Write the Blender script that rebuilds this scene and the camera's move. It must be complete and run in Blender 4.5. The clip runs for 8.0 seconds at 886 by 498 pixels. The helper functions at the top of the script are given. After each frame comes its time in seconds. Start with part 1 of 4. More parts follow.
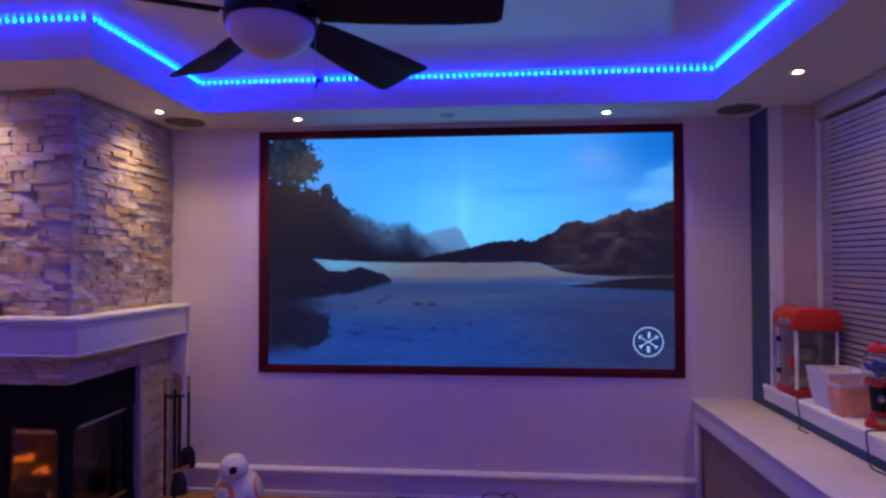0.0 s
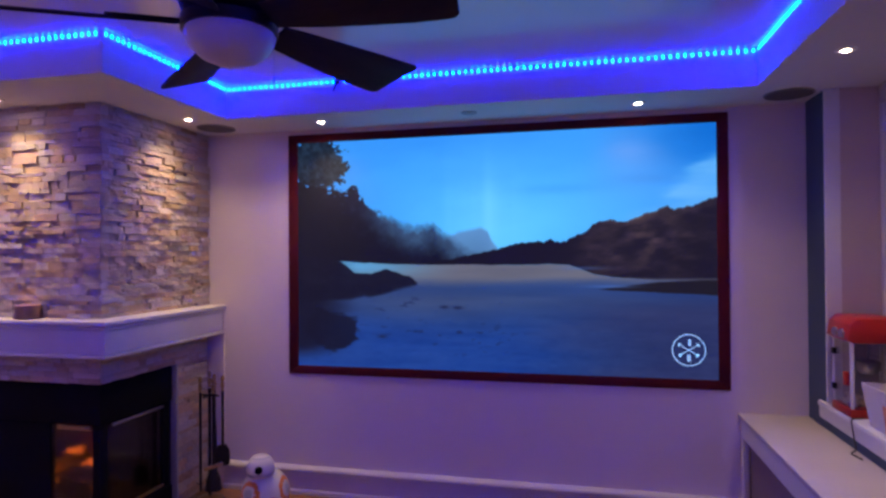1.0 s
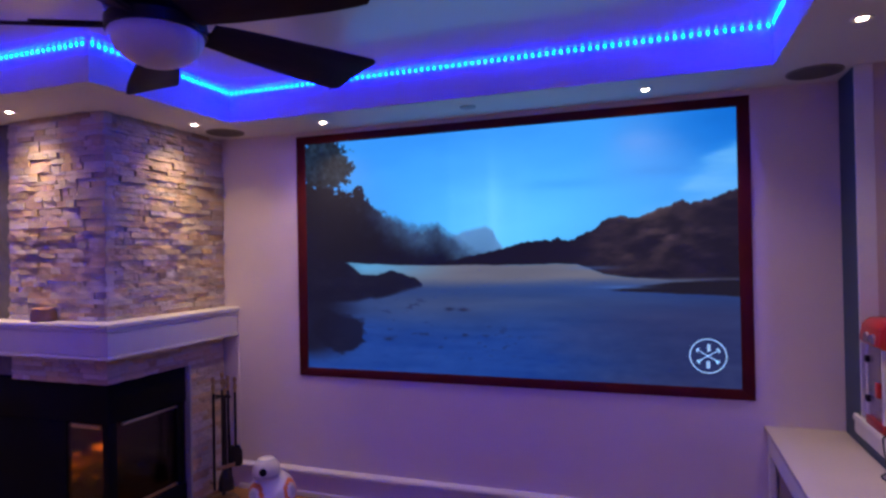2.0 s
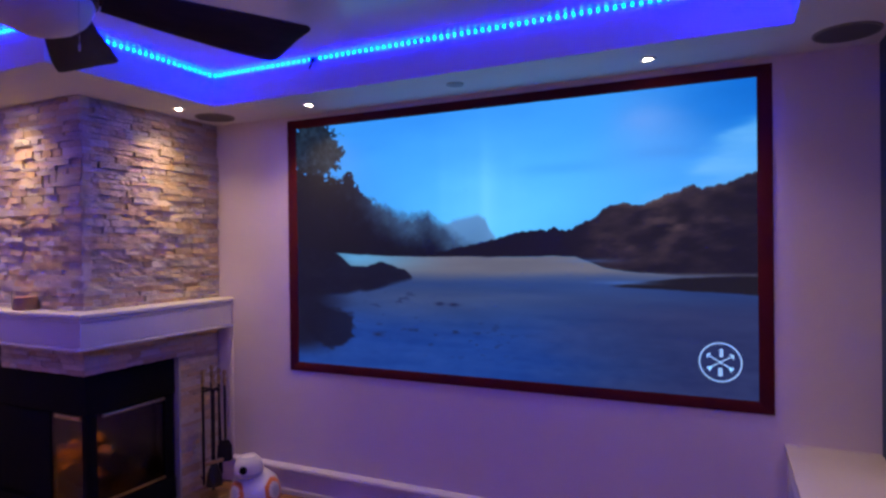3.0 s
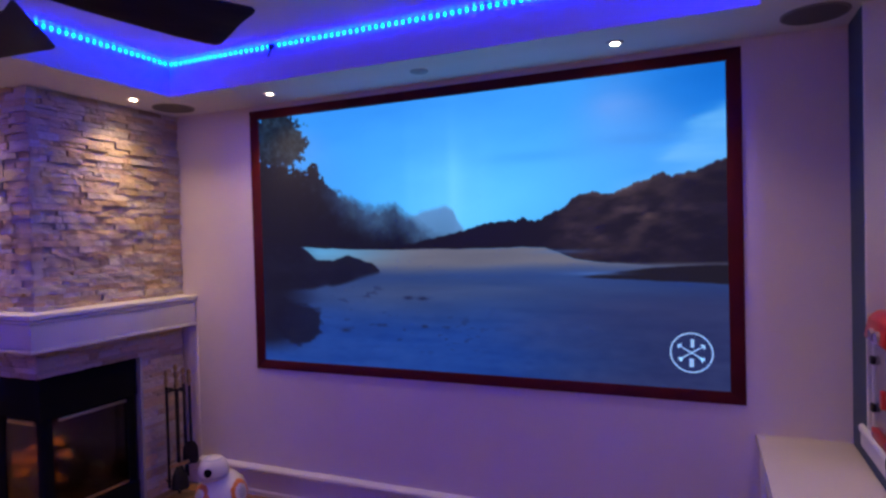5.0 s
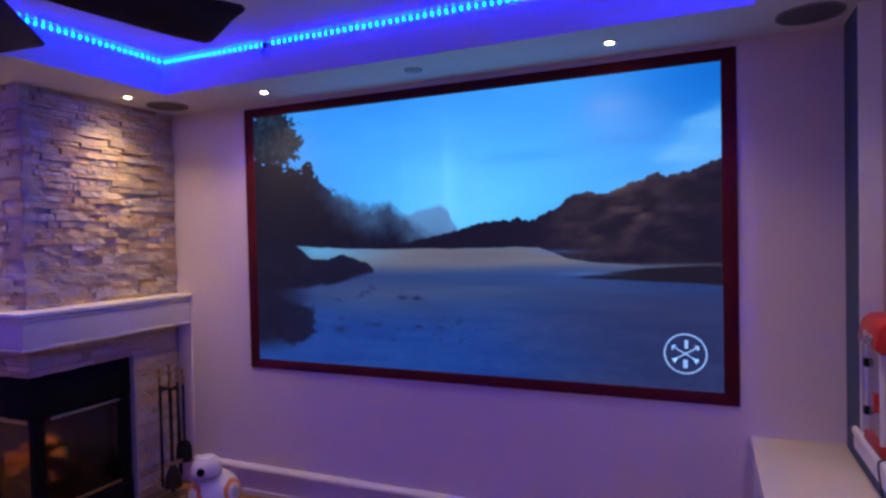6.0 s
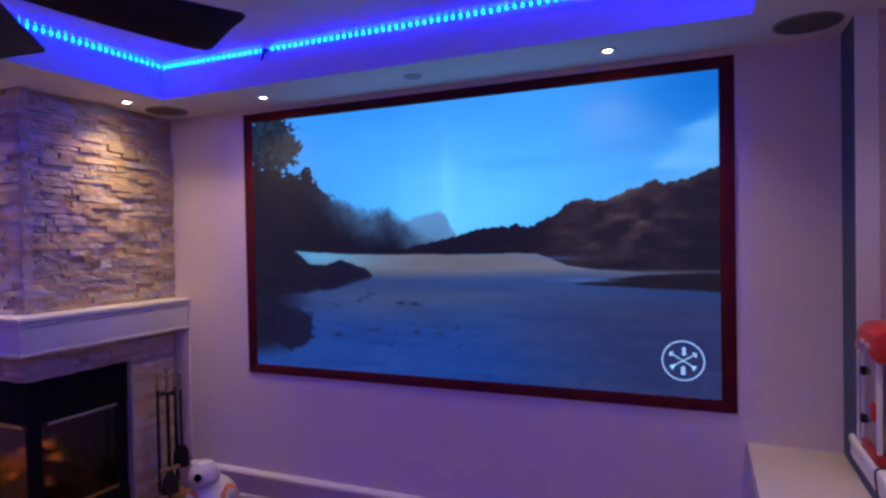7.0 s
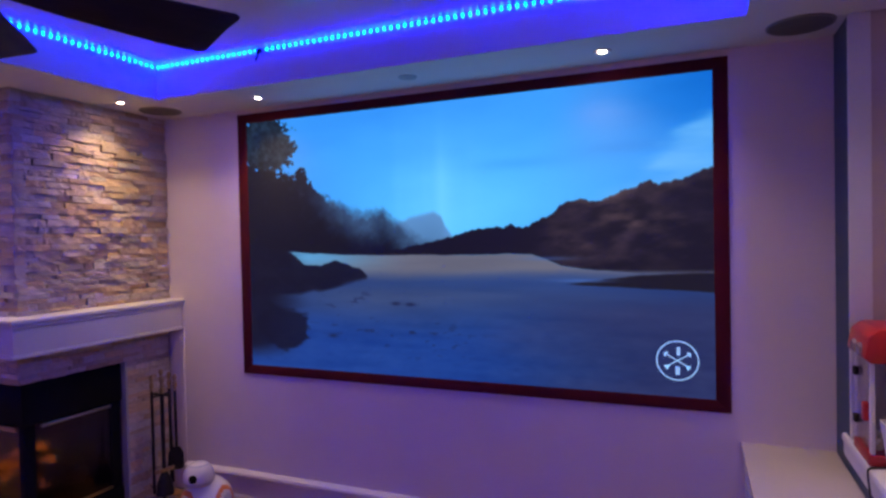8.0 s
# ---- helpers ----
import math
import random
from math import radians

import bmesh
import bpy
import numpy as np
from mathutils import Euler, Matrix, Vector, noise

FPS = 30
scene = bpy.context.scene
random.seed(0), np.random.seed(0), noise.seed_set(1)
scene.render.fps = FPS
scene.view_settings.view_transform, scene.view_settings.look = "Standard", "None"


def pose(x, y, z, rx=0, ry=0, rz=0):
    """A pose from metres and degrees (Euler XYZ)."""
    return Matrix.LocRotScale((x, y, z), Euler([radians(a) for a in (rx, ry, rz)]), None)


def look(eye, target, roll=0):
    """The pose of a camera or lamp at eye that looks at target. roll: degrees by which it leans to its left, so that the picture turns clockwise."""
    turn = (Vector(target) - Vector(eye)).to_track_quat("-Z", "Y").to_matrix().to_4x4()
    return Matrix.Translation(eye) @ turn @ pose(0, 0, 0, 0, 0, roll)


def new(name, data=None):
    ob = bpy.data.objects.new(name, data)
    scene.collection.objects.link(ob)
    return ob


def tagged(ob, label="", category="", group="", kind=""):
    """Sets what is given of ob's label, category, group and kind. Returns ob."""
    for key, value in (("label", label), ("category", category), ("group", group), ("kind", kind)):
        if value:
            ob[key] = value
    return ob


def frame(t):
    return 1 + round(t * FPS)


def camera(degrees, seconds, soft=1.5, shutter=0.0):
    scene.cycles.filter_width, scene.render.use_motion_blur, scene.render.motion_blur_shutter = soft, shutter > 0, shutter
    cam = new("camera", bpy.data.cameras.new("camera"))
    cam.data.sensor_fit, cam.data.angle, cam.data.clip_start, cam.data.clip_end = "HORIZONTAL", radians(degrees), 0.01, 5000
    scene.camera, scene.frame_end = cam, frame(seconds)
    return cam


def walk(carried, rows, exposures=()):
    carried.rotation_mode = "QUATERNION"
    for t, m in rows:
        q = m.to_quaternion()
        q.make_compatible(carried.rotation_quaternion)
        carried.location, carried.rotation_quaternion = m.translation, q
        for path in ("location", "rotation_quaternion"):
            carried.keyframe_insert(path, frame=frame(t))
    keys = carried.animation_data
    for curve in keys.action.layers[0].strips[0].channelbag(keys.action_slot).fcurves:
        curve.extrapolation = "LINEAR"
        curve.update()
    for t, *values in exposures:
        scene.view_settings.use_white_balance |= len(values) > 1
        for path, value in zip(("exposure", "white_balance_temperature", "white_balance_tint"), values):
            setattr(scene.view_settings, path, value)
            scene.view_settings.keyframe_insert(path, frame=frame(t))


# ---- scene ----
cam = camera(72.4, 8.0, soft=2.7)
PATH = [
    (0, (0.068, -0.11, 1.344), (-0.11, 1.882, 1.384), -0.1),
    (0.5, (0.225, -0.058, 1.373), (-0.079, 1.919, 1.382), -0.1),
    (1, (0.368, 0.034, 1.394), (-0.076, 1.984, 1.412), -0.4),
    (1.2, (0.432, 0.058, 1.398), (-0.059, 1.996, 1.411), -0.4),
    (2.3, (0.755, 0.340, 1.402), (0.058, 2.215, 1.413), -1.2),
    (2.5, (0.792, 0.416, 1.412), (0.081, 2.286, 1.409), -1.1),
    (3, (0.926, 0.59, 1.395), (0.083, 2.404, 1.382), -0.7),
    (3.5, (0.966, 0.669, 1.412), (0.107, 2.475, 1.375), -1.7),
    (4, (0.955, 0.678, 1.402), (0.11, 2.49, 1.359), -1.8),
    (4.5, (0.966, 0.69, 1.403), (0.149, 2.515, 1.356), -1.8),
    (4.7, (0.960, 0.690, 1.394), (0.158, 2.522, 1.355), -1.7),
    (5.8, (0.979, 0.712, 1.392), (0.192, 2.550, 1.351), -1.4),
    (6, (0.981, 0.713, 1.398), (0.19, 2.549, 1.353), -1.3),
    (6.5, (0.984, 0.71, 1.404), (0.192, 2.546, 1.364), -1.3),
    (7, (0.981, 0.709, 1.41), (0.196, 2.548, 1.376), -1.1),
    (7.5, (0.984, 0.706, 1.406), (0.201, 2.547, 1.375), -1.0),
    (8, (0.98, 0.708, 1.418), (0.211, 2.553, 1.38), -1.2),
]
walk(cam, [(t, look(eye, target, roll)) for t, eye, target, roll in PATH])

# ---- light, materials and place ----
SPOT_W, LED_S = 26.0, 420.0

# ---- world ----
world = bpy.data.worlds.new("night")
world.use_nodes = True
world.node_tree.nodes["Background"].inputs[0].default_value = (0.02, 0.02, 0.03, 1)
world.node_tree.nodes["Background"].inputs[1].default_value = 0.05
scene.world = world

# ---- plan, metres ----
FLOOR, SOFFIT, CEIL = -0.02, 2.14, 2.308
W = 3.37                      # screen wall
XR = 1.465                    # side wall with the window
XL, YB = -3.3, -2.6           # closing walls
CX, CY = -1.885, 2.505        # chimney faces
TX0, TX1, TY1 = -1.51, 1.147, 2.985   # tray edges
NY = 2.107                    # tray edge before the chimney
TXL, TYB = -2.9, -2.2
MX, MY, MZ0, MZ1 = -1.765, 2.402, 0.918, 1.095   # mantel


# ---- materials ----
def mat(name, base, rough=0.6, metal=0.0, var=0.12, scale=6.0, fine=60.0, bump=0.1, spec=0.5, perob=0.0, second=None, coord="Object", stretch=(1, 1, 1), dist=0.002):
    m = bpy.data.materials.new(name)
    m.use_nodes = True
    n, l = m.node_tree.nodes, m.node_tree.links
    b = n["Principled BSDF"]
    b.inputs["Roughness"].default_value = rough
    b.inputs["Metallic"].default_value = metal
    b.inputs["Specular IOR Level"].default_value = spec
    tc, mp = n.new("ShaderNodeTexCoord"), n.new("ShaderNodeMapping")
    mp.inputs["Scale"].default_value = stretch
    l.new(tc.outputs[coord], mp.inputs[0])
    n1, n2 = n.new("ShaderNodeTexNoise"), n.new("ShaderNodeTexNoise")
    n1.inputs["Scale"].default_value, n1.inputs["Detail"].default_value = scale, 5
    n2.inputs["Scale"].default_value, n2.inputs["Detail"].default_value = fine, 4
    l.new(mp.outputs[0], n1.inputs[0])
    l.new(mp.outputs[0], n2.inputs[0])
    ramp = n.new("ShaderNodeValToRGB")
    dark = [c * (1 - var) for c in base] if second is None else second
    light = [min(1, c * (1 + var)) for c in base] if second is None else base
    ramp.color_ramp.elements[0].position, ramp.color_ramp.elements[1].position = 0.3, 0.7
    ramp.color_ramp.elements[0].color, ramp.color_ramp.elements[1].color = (*dark, 1), (*light, 1)
    add = n.new("ShaderNodeMath")
    add.operation = "MULTIPLY_ADD"
    add.inputs[1].default_value, add.inputs[2].default_value = 0.35, -0.17
    l.new(n2.outputs[0], add.inputs[0])
    s = n.new("ShaderNodeMath")
    s.operation = "ADD"
    l.new(n1.outputs[0], s.inputs[0])
    l.new(add.outputs[0], s.inputs[1])
    l.new(s.outputs[0], ramp.inputs[0])
    out = ramp.outputs[0]
    if perob:
        oi, hsv = n.new("ShaderNodeObjectInfo"), n.new("ShaderNodeHueSaturation")
        mr = n.new("ShaderNodeMapRange")
        mr.inputs[3].default_value, mr.inputs[4].default_value = 1 - perob, 1 + perob
        l.new(oi.outputs["Random"], mr.inputs[0])
        l.new(mr.outputs[0], hsv.inputs["Value"])
        w = n.new("ShaderNodeTexWhiteNoise")
        w.noise_dimensions = "1D"
        l.new(oi.outputs["Random"], w.inputs["W"])
        ms = n.new("ShaderNodeMapRange")
        ms.inputs[3].default_value, ms.inputs[4].default_value = 0.5, 1.5
        l.new(w.outputs[0], ms.inputs[0])
        l.new(ms.outputs[0], hsv.inputs["Saturation"])
        l.new(out, hsv.inputs["Color"])
        out = hsv.outputs[0]
    l.new(out, b.inputs["Base Color"])
    rr = n.new("ShaderNodeMapRange")
    rr.inputs[3].default_value, rr.inputs[4].default_value = max(0.02, rough - 0.08), min(1, rough + 0.08)
    l.new(n1.outputs[0], rr.inputs[0])
    l.new(rr.outputs[0], b.inputs["Roughness"])
    if bump:
        bp = n.new("ShaderNodeBump")
        bp.inputs["Strength"].default_value, bp.inputs["Distance"].default_value = bump, dist
        l.new(n2.outputs[0], bp.inputs["Height"])
        l.new(bp.outputs[0], b.inputs["Normal"])
    return m


def glow(name, colour, strength):
    m = bpy.data.materials.new(name)
    m.use_nodes = True
    b = m.node_tree.nodes["Principled BSDF"]
    b.inputs["Base Color"].default_value = (0.8, 0.8, 0.8, 1)
    b.inputs["Emission Color"].default_value = (*colour, 1)
    b.inputs["Emission Strength"].default_value = strength
    return m


def glass(name, colour, rough=0.02, ior=1.45, spec=0.5):
    m = bpy.data.materials.new(name)
    m.use_nodes = True
    b = m.node_tree.nodes["Principled BSDF"]
    b.inputs["Base Color"].default_value = (*colour, 1)
    b.inputs["Roughness"].default_value = rough
    b.inputs["Transmission Weight"].default_value = 1.0
    b.inputs["IOR"].default_value = ior
    b.inputs["Specular IOR Level"].default_value = spec
    return m


WALL = mat("wall_paint", (0.69, 0.60, 0.60), 0.75, var=0.03, scale=2.5, fine=220, bump=0.12, spec=0.25)
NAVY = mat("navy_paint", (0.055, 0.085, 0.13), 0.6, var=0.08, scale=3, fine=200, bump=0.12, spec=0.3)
CEILP = mat("ceiling_paint", (0.72, 0.70, 0.69), 0.85, var=0.03, scale=2, fine=160, bump=0.2, spec=0.2)
TRAYP = mat("tray_paint", (0.72, 0.70, 0.69), 0.165, var=0.03, scale=2, fine=160, bump=0.02, spec=0.85)
TRIM = mat("white_trim", (0.78, 0.77, 0.75), 0.42, var=0.03, scale=4, fine=90, bump=0.04)
BEIGE = mat("reveal_paint", (0.58, 0.48, 0.44), 0.7, var=0.04, scale=3, fine=180, bump=0.1, spec=0.3)
BENCHT = mat("bench_top_paint", (0.60, 0.53, 0.53), 0.5, var=0.06, scale=3, fine=70, bump=0.05)
BENCHP = mat("bench_panel_paint", (0.27, 0.20, 0.175), 0.65, var=0.06, scale=4, fine=120, bump=0.06)
STONE = mat("ledger_stone", (0.64, 0.505, 0.385), 0.88, scale=9, fine=48, bump=0.5, spec=0.25, perob=0.19, second=(0.43, 0.345, 0.27), coord="Generated", dist=0.006)
STONE2 = mat("stone_backing", (0.12, 0.11, 0.10), 0.95, var=0.25, scale=12, fine=80, bump=0.5)
BLACK = mat("black_steel", (0.006, 0.0055, 0.006), 0.8, spec=0.08, var=0.2, scale=8, fine=120, bump=0.05)
BRICK = mat("fire_brick", (0.09, 0.055, 0.032), 0.9, var=0.25, scale=10, fine=60, bump=0.5)
LOG = mat("charred_log", (0.09, 0.06, 0.04), 0.95, var=0.5, scale=14, fine=60, bump=1.0, dist=0.006)
CHROME = mat("brushed_steel", (0.40, 0.385, 0.37), 0.32, metal=1.0, var=0.1, scale=10, fine=150, bump=0.03)
BRASS = mat("worn_brass", (0.50, 0.35, 0.17), 0.30, metal=1.0, var=0.18, scale=20, fine=150, bump=0.05)
IRON = mat("black_iron", (0.02, 0.018, 0.017), 0.5, metal=0.6, var=0.25, scale=20, fine=120, bump=0.15)
VELVET = mat("maroon_velvet", (0.080, 0.005, 0.009), 0.85, var=0.15, scale=8, fine=300, bump=0.25, spec=0.2)
BLADE = mat("walnut_blade", (0.022, 0.014, 0.018), 0.72, spec=0.25, var=0.35, scale=5, fine=30, bump=0.08, stretch=(1, 7, 7))
BRONZE = mat("bronze_housing", (0.025, 0.020, 0.018), 0.35, metal=0.7, var=0.15, scale=8, fine=90, bump=0.04)
FROST = mat("frosted_glass", (0.68, 0.66, 0.68), 0.3, var=0.03, scale=5, fine=60, bump=0.02)
SLAT = mat("blind_slat", (0.62, 0.54, 0.51), 0.5, var=0.06, scale=4, fine=60, bump=0.05, perob=0.04)
NIGHT = mat("night_pane", (0.012, 0.012, 0.016), 0.15, var=0.1, bump=0)
WOOD = mat("oak_floor", (0.36, 0.19, 0.085), 0.38, scale=3, fine=24, bump=0.12, second=(0.24, 0.115, 0.05), perob=0.10, stretch=(1, 9, 9))
RED = mat("red_plastic", (0.52, 0.024, 0.012), 0.3, var=0.08, scale=8, fine=60, bump=0.02)
DARKRED = mat("dark_red_tray", (0.38, 0.012, 0.012), 0.35, var=0.1, bump=0.02)
WHITEP = mat("white_plastic", (0.78, 0.76, 0.74), 0.4, var=0.03, bump=0.02)
PAPER = mat("white_tub_card", (0.76, 0.70, 0.70), 0.65, var=0.04, bump=0.05)
ORANGE = mat("orange_print", (0.94, 0.38, 0.20), 0.6, var=0.18, scale=14, fine=40, bump=0.05)
POP = mat("popped_corn", (0.78, 0.68, 0.48), 0.8, var=0.15, scale=40, fine=90, bump=0.3)
TOYW = mat("toy_white", (0.70, 0.655, 0.60), 0.25, var=0.04, bump=0.03)
TOYO = mat("toy_orange", (0.70, 0.20, 0.035), 0.45, var=0.06, bump=0.03)
TOYG = mat("toy_grey", (0.42, 0.42, 0.45), 0.45, var=0.06, bump=0.03)
GRILLE = mat("speaker_grille", (0.10, 0.095, 0.095), 0.7, var=0.1, scale=30, fine=400, bump=0.6)
GREYP = mat("grey_cover", (0.36, 0.36, 0.37), 0.5, var=0.05, bump=0.03)
# badge white dimmed to purple-grey, for the shade on the roof end
BADGE = mat("dimmed_badge", (0.26, 0.19, 0.25), 0.55, var=0.25, scale=30, bump=0.03)
MANTELP = mat("mantel_paint", (0.64, 0.60, 0.58), 0.5, var=0.05, scale=4, fine=90, bump=0.05)
RIMP = mat("speaker_rim", (0.20, 0.19, 0.19), 0.6, var=0.05, bump=0.03)
CABLE = mat("black_cable", (0.015, 0.014, 0.014), 0.5, var=0.1, bump=0.02)
WAX = mat("pink_wax", (0.58, 0.31, 0.22), 0.45, var=0.08, bump=0.04)
BLUEP = mat("blue_plastic", (0.05, 0.12, 0.6), 0.3, var=0.08, bump=0.02)
CLEAR = glass("clear_pane", (0.95, 0.95, 0.97))
# tinted dark so that the lit firebox behind the side glass stays dim
DARKPANE = glass("dark_tinted_pane", (0.11, 0.095, 0.085), 0.12, spec=0.25)
SMOKE = glass("smoked_pane", (0.48, 0.34, 0.20), 0.12, spec=0.1)
LEDM = glow("blue_diode", (0.0, 0.0095, 1.0), LED_S)
LEDM.node_tree.nodes["Principled BSDF"].inputs["Base Color"].default_value = (0.02, 0.02, 0.05, 1)
LAMP = glow("warm_lens", (1.0, 0.74, 0.50), 112.0)
FLAME = glow("flame", (1.0, 0.22, 0.010), 1.1)
EMBER = glow("ember", (1.0, 0.20, 0.01), 0.8)
MARK = glow("projected_mark", (0.20, 0.54, 0.95), 0.80)


# ---- mesh helpers ----
def box(bm, x0, x1, y0, y1, z0, z1, bev=0.0, seg=2):
    r = bmesh.ops.create_cube(bm, size=1.0)
    bmesh.ops.transform(bm, verts=r["verts"], matrix=Matrix.LocRotScale(((x0 + x1) / 2, (y0 + y1) / 2, (z0 + z1) / 2), None, (x1 - x0, y1 - y0, z1 - z0)))
    if bev:
        es = list({e for v in r["verts"] for e in v.link_edges})
        bmesh.ops.bevel(bm, geom=es, offset=bev, segments=seg, affect="EDGES", profile=0.5)
    return bm


def lathe(bm, profile, seg=32, m=None):
    rings = []
    for r, z in profile:
        if r < 1e-5:
            rings.append([bm.verts.new((0, 0, z))])
        else:
            rings.append([bm.verts.new((r * math.cos(2 * math.pi * i / seg), r * math.sin(2 * math.pi * i / seg), z)) for i in range(seg)])
    for a, b in zip(rings, rings[1:]):
        for i in range(seg):
            j = (i + 1) % seg
            if len(a) == 1 and len(b) == 1:
                continue
            if len(a) == 1:
                bm.faces.new((a[0], b[j], b[i]))
            elif len(b) == 1:
                bm.faces.new((a[i], a[j], b[0]))
            else:
                bm.faces.new((a[i], a[j], b[j], b[i]))
    vs = [v for r in rings for v in r]
    if m is not None:
        bmesh.ops.transform(bm, verts=vs, matrix=m)
    return bm


def rod(bm, a, b, r, seg=10, r2=None):
    a, b = Vector(a), Vector(b)
    d = b - a
    m = Matrix.Translation(a) @ d.to_track_quat("Z", "Y").to_matrix().to_4x4()
    r2 = r if r2 is None else r2
    return lathe(bm, [(0, 0), (r, 0), (r2, d.length), (0, d.length)], seg, m)


def tube(bm, pts, r, seg=8):
    rings = []
    for i, p in enumerate(pts):
        d = (Vector(pts[min(i + 1, len(pts) - 1)]) - Vector(pts[max(i - 1, 0)])).normalized()
        q = d.to_track_quat("Z", "Y").to_matrix()
        rings.append([bm.verts.new(Vector(p) + q @ Vector((r * math.cos(2 * math.pi * k / seg), r * math.sin(2 * math.pi * k / seg), 0))) for k in range(seg)])
    for a, b in zip(rings, rings[1:]):
        for k in range(seg):
            bm.faces.new((a[k], a[(k + 1) % seg], b[(k + 1) % seg], b[k]))
    bm.faces.new(rings[0][::-1])
    bm.faces.new(rings[-1])
    return bm


def prism(bm, outline, axis, lo, hi):
    """An outline of pairs, drawn out along an axis: x takes (y, z), y takes (x, z), z takes (x, y)."""
    def at(p, d):
        return {"x": (d, p[0], p[1]), "y": (p[0], d, p[1]), "z": (p[0], p[1], d)}[axis]
    a = [bm.verts.new(at(p, lo)) for p in outline]
    b = [bm.verts.new(at(p, hi)) for p in outline]
    bm.faces.new(a)
    bm.faces.new(b[::-1])
    for i in range(len(a)):
        j = (i + 1) % len(a)
        bm.faces.new((a[j], a[i], b[i], b[j]))
    bmesh.ops.recalc_face_normals(bm, faces=bm.faces)
    return bm


def mesh_of(name, bm, material, smooth=False, angle=40):
    bmesh.ops.recalc_face_normals(bm, faces=bm.faces)
    me = bpy.data.meshes.new(name)
    bm.to_mesh(me)
    bm.free()
    me.materials.append(material)
    if smooth:
        me.polygons.foreach_set("use_smooth", [True] * len(me.polygons))
        me.set_sharp_from_angle(angle=radians(angle))
    return me


def part(name, bm, material, parent, label="", smooth=True):
    ob = new(name, mesh_of(name, bm, material, smooth))
    ob.parent = parent
    return tagged(ob, label)


def thing(name, place, label, category, group="", kind=""):
    ob = new(name)
    ob.location = place
    ob.empty_display_size = 0.05
    return tagged(ob, label, category, group, kind)


def struct(name, bm, material, label, category, smooth=False):
    return tagged(new(name, mesh_of(name, bm, material, smooth)), label, category, kind="structure")


def B():
    return bmesh.new()


# ---- shell of the room ----
floor_ob = struct("floor", box(B(), XL, 2.2, YB, 3.6, FLOOR - 0.1, FLOOR - 0.006), WOOD, "warm orange-brown oak plank floor", "floor")
struct("wall_screen", box(B(), XL, XR, W, W + 0.15, FLOOR, SOFFIT), WALL, "smooth off-white painted wall behind the screen", "wall")
struct("wall_left", box(B(), XL - 0.15, XL, YB, W + 0.15, FLOOR, CEIL), WALL, "plain off-white painted wall", "wall")
struct("wall_back", box(B(), XL, 2.2, YB - 0.15, YB, FLOOR, CEIL), WALL, "plain off-white painted wall behind the viewer", "wall")
JY, SILL, BX = 3.135, 0.70, 1.694   # window recess: far jamb, sill height, blind plane
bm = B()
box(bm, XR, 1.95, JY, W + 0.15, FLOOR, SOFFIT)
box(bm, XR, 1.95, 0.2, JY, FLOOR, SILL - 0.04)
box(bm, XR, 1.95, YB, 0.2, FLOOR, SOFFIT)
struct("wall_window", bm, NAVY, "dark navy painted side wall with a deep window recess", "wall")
struct("window_reveal", box(B(), XR + 0.062, 1.85, JY - 0.006, JY + 0.01, SILL, SOFFIT), BEIGE, "beige painted side of the window recess", "wall")
bm = B()
box(bm, XR - 0.004, XR + 0.062, JY - 0.009, JY + 0.004, SILL + 0.002, SOFFIT, 0.002)
struct("trim", bm, TRIM, "white corner casing at the edge of the window recess", "trim")

bm = B()
prism(bm, [(XL, YB), (1.95, YB), (1.95, W + 0.15), (XL, W + 0.15), (XL, NY), (TX0, NY), (TX0, TY1), (TX1, TY1), (TX1, TYB), (TXL, TYB), (TXL, NY - 0.001), (XL, NY - 0.001)], "z", SOFFIT, CEIL + 0.02)
struct("soffit", bm, CEILP, "white lowered ceiling border around the tray ceiling", "ceiling")
struct("ceiling", box(B(), XL - 0.15, 2.1, YB - 0.15, W + 0.15, CEIL, CEIL + 0.12), TRAYP, "white tray ceiling washed with blue light", "ceiling")

# baseboard with a projecting cap and a shoe strip
prof = [(W, FLOOR), (W - 0.028, FLOOR), (W - 0.028, FLOOR + 0.022), (W - 0.018, FLOOR + 0.030), (W - 0.016, FLOOR + 0.126), (W - 0.034, FLOOR + 0.133),
        (W - 0.038, FLOOR + 0.147), (W - 0.034, FLOOR + 0.157), (W - 0.010, FLOOR + 0.165), (W, FLOOR + 0.167)]
struct("baseboard", prism(B(), prof, "x", CX + 0.115, 1.16), MANTELP, "white baseboard with a projecting moulded cap", "baseboard")

# ---- window: sill, blind, pane ----
win = thing("window_1", (0, 0, 0), "window in a deep recess with its slatted blind closed", "window", kind="structure")
bm = B()
prism(bm, [(XR - 0.015, SILL - 0.010), (XR - 0.012, SILL - 0.002), (XR - 0.004, SILL), (BX + 0.06, SILL), (BX + 0.06, SILL - 0.038), (XR + 0.001, SILL - 0.038), (XR - 0.001, SILL - 0.080),
           (XR - 0.006, SILL - 0.080), (XR - 0.009, SILL - 0.070), (XR - 0.009, SILL - 0.030), (XR - 0.015, SILL - 0.022)], "y", 0.2, JY + 0.075)
part("window_sill", bm, TRIM, win, "white moulded window sill with an apron")
bm = B()
box(bm, BX - 0.010, BX + 0.05, JY - 0.048, JY - 0.008, SILL, SOFFIT, 0.004)
box(bm, BX + 0.02, BX + 0.05, 0.2, JY - 0.048, SILL, SILL + 0.05, 0.004)
part("window_frame", bm, TRIM, win, "white window frame")
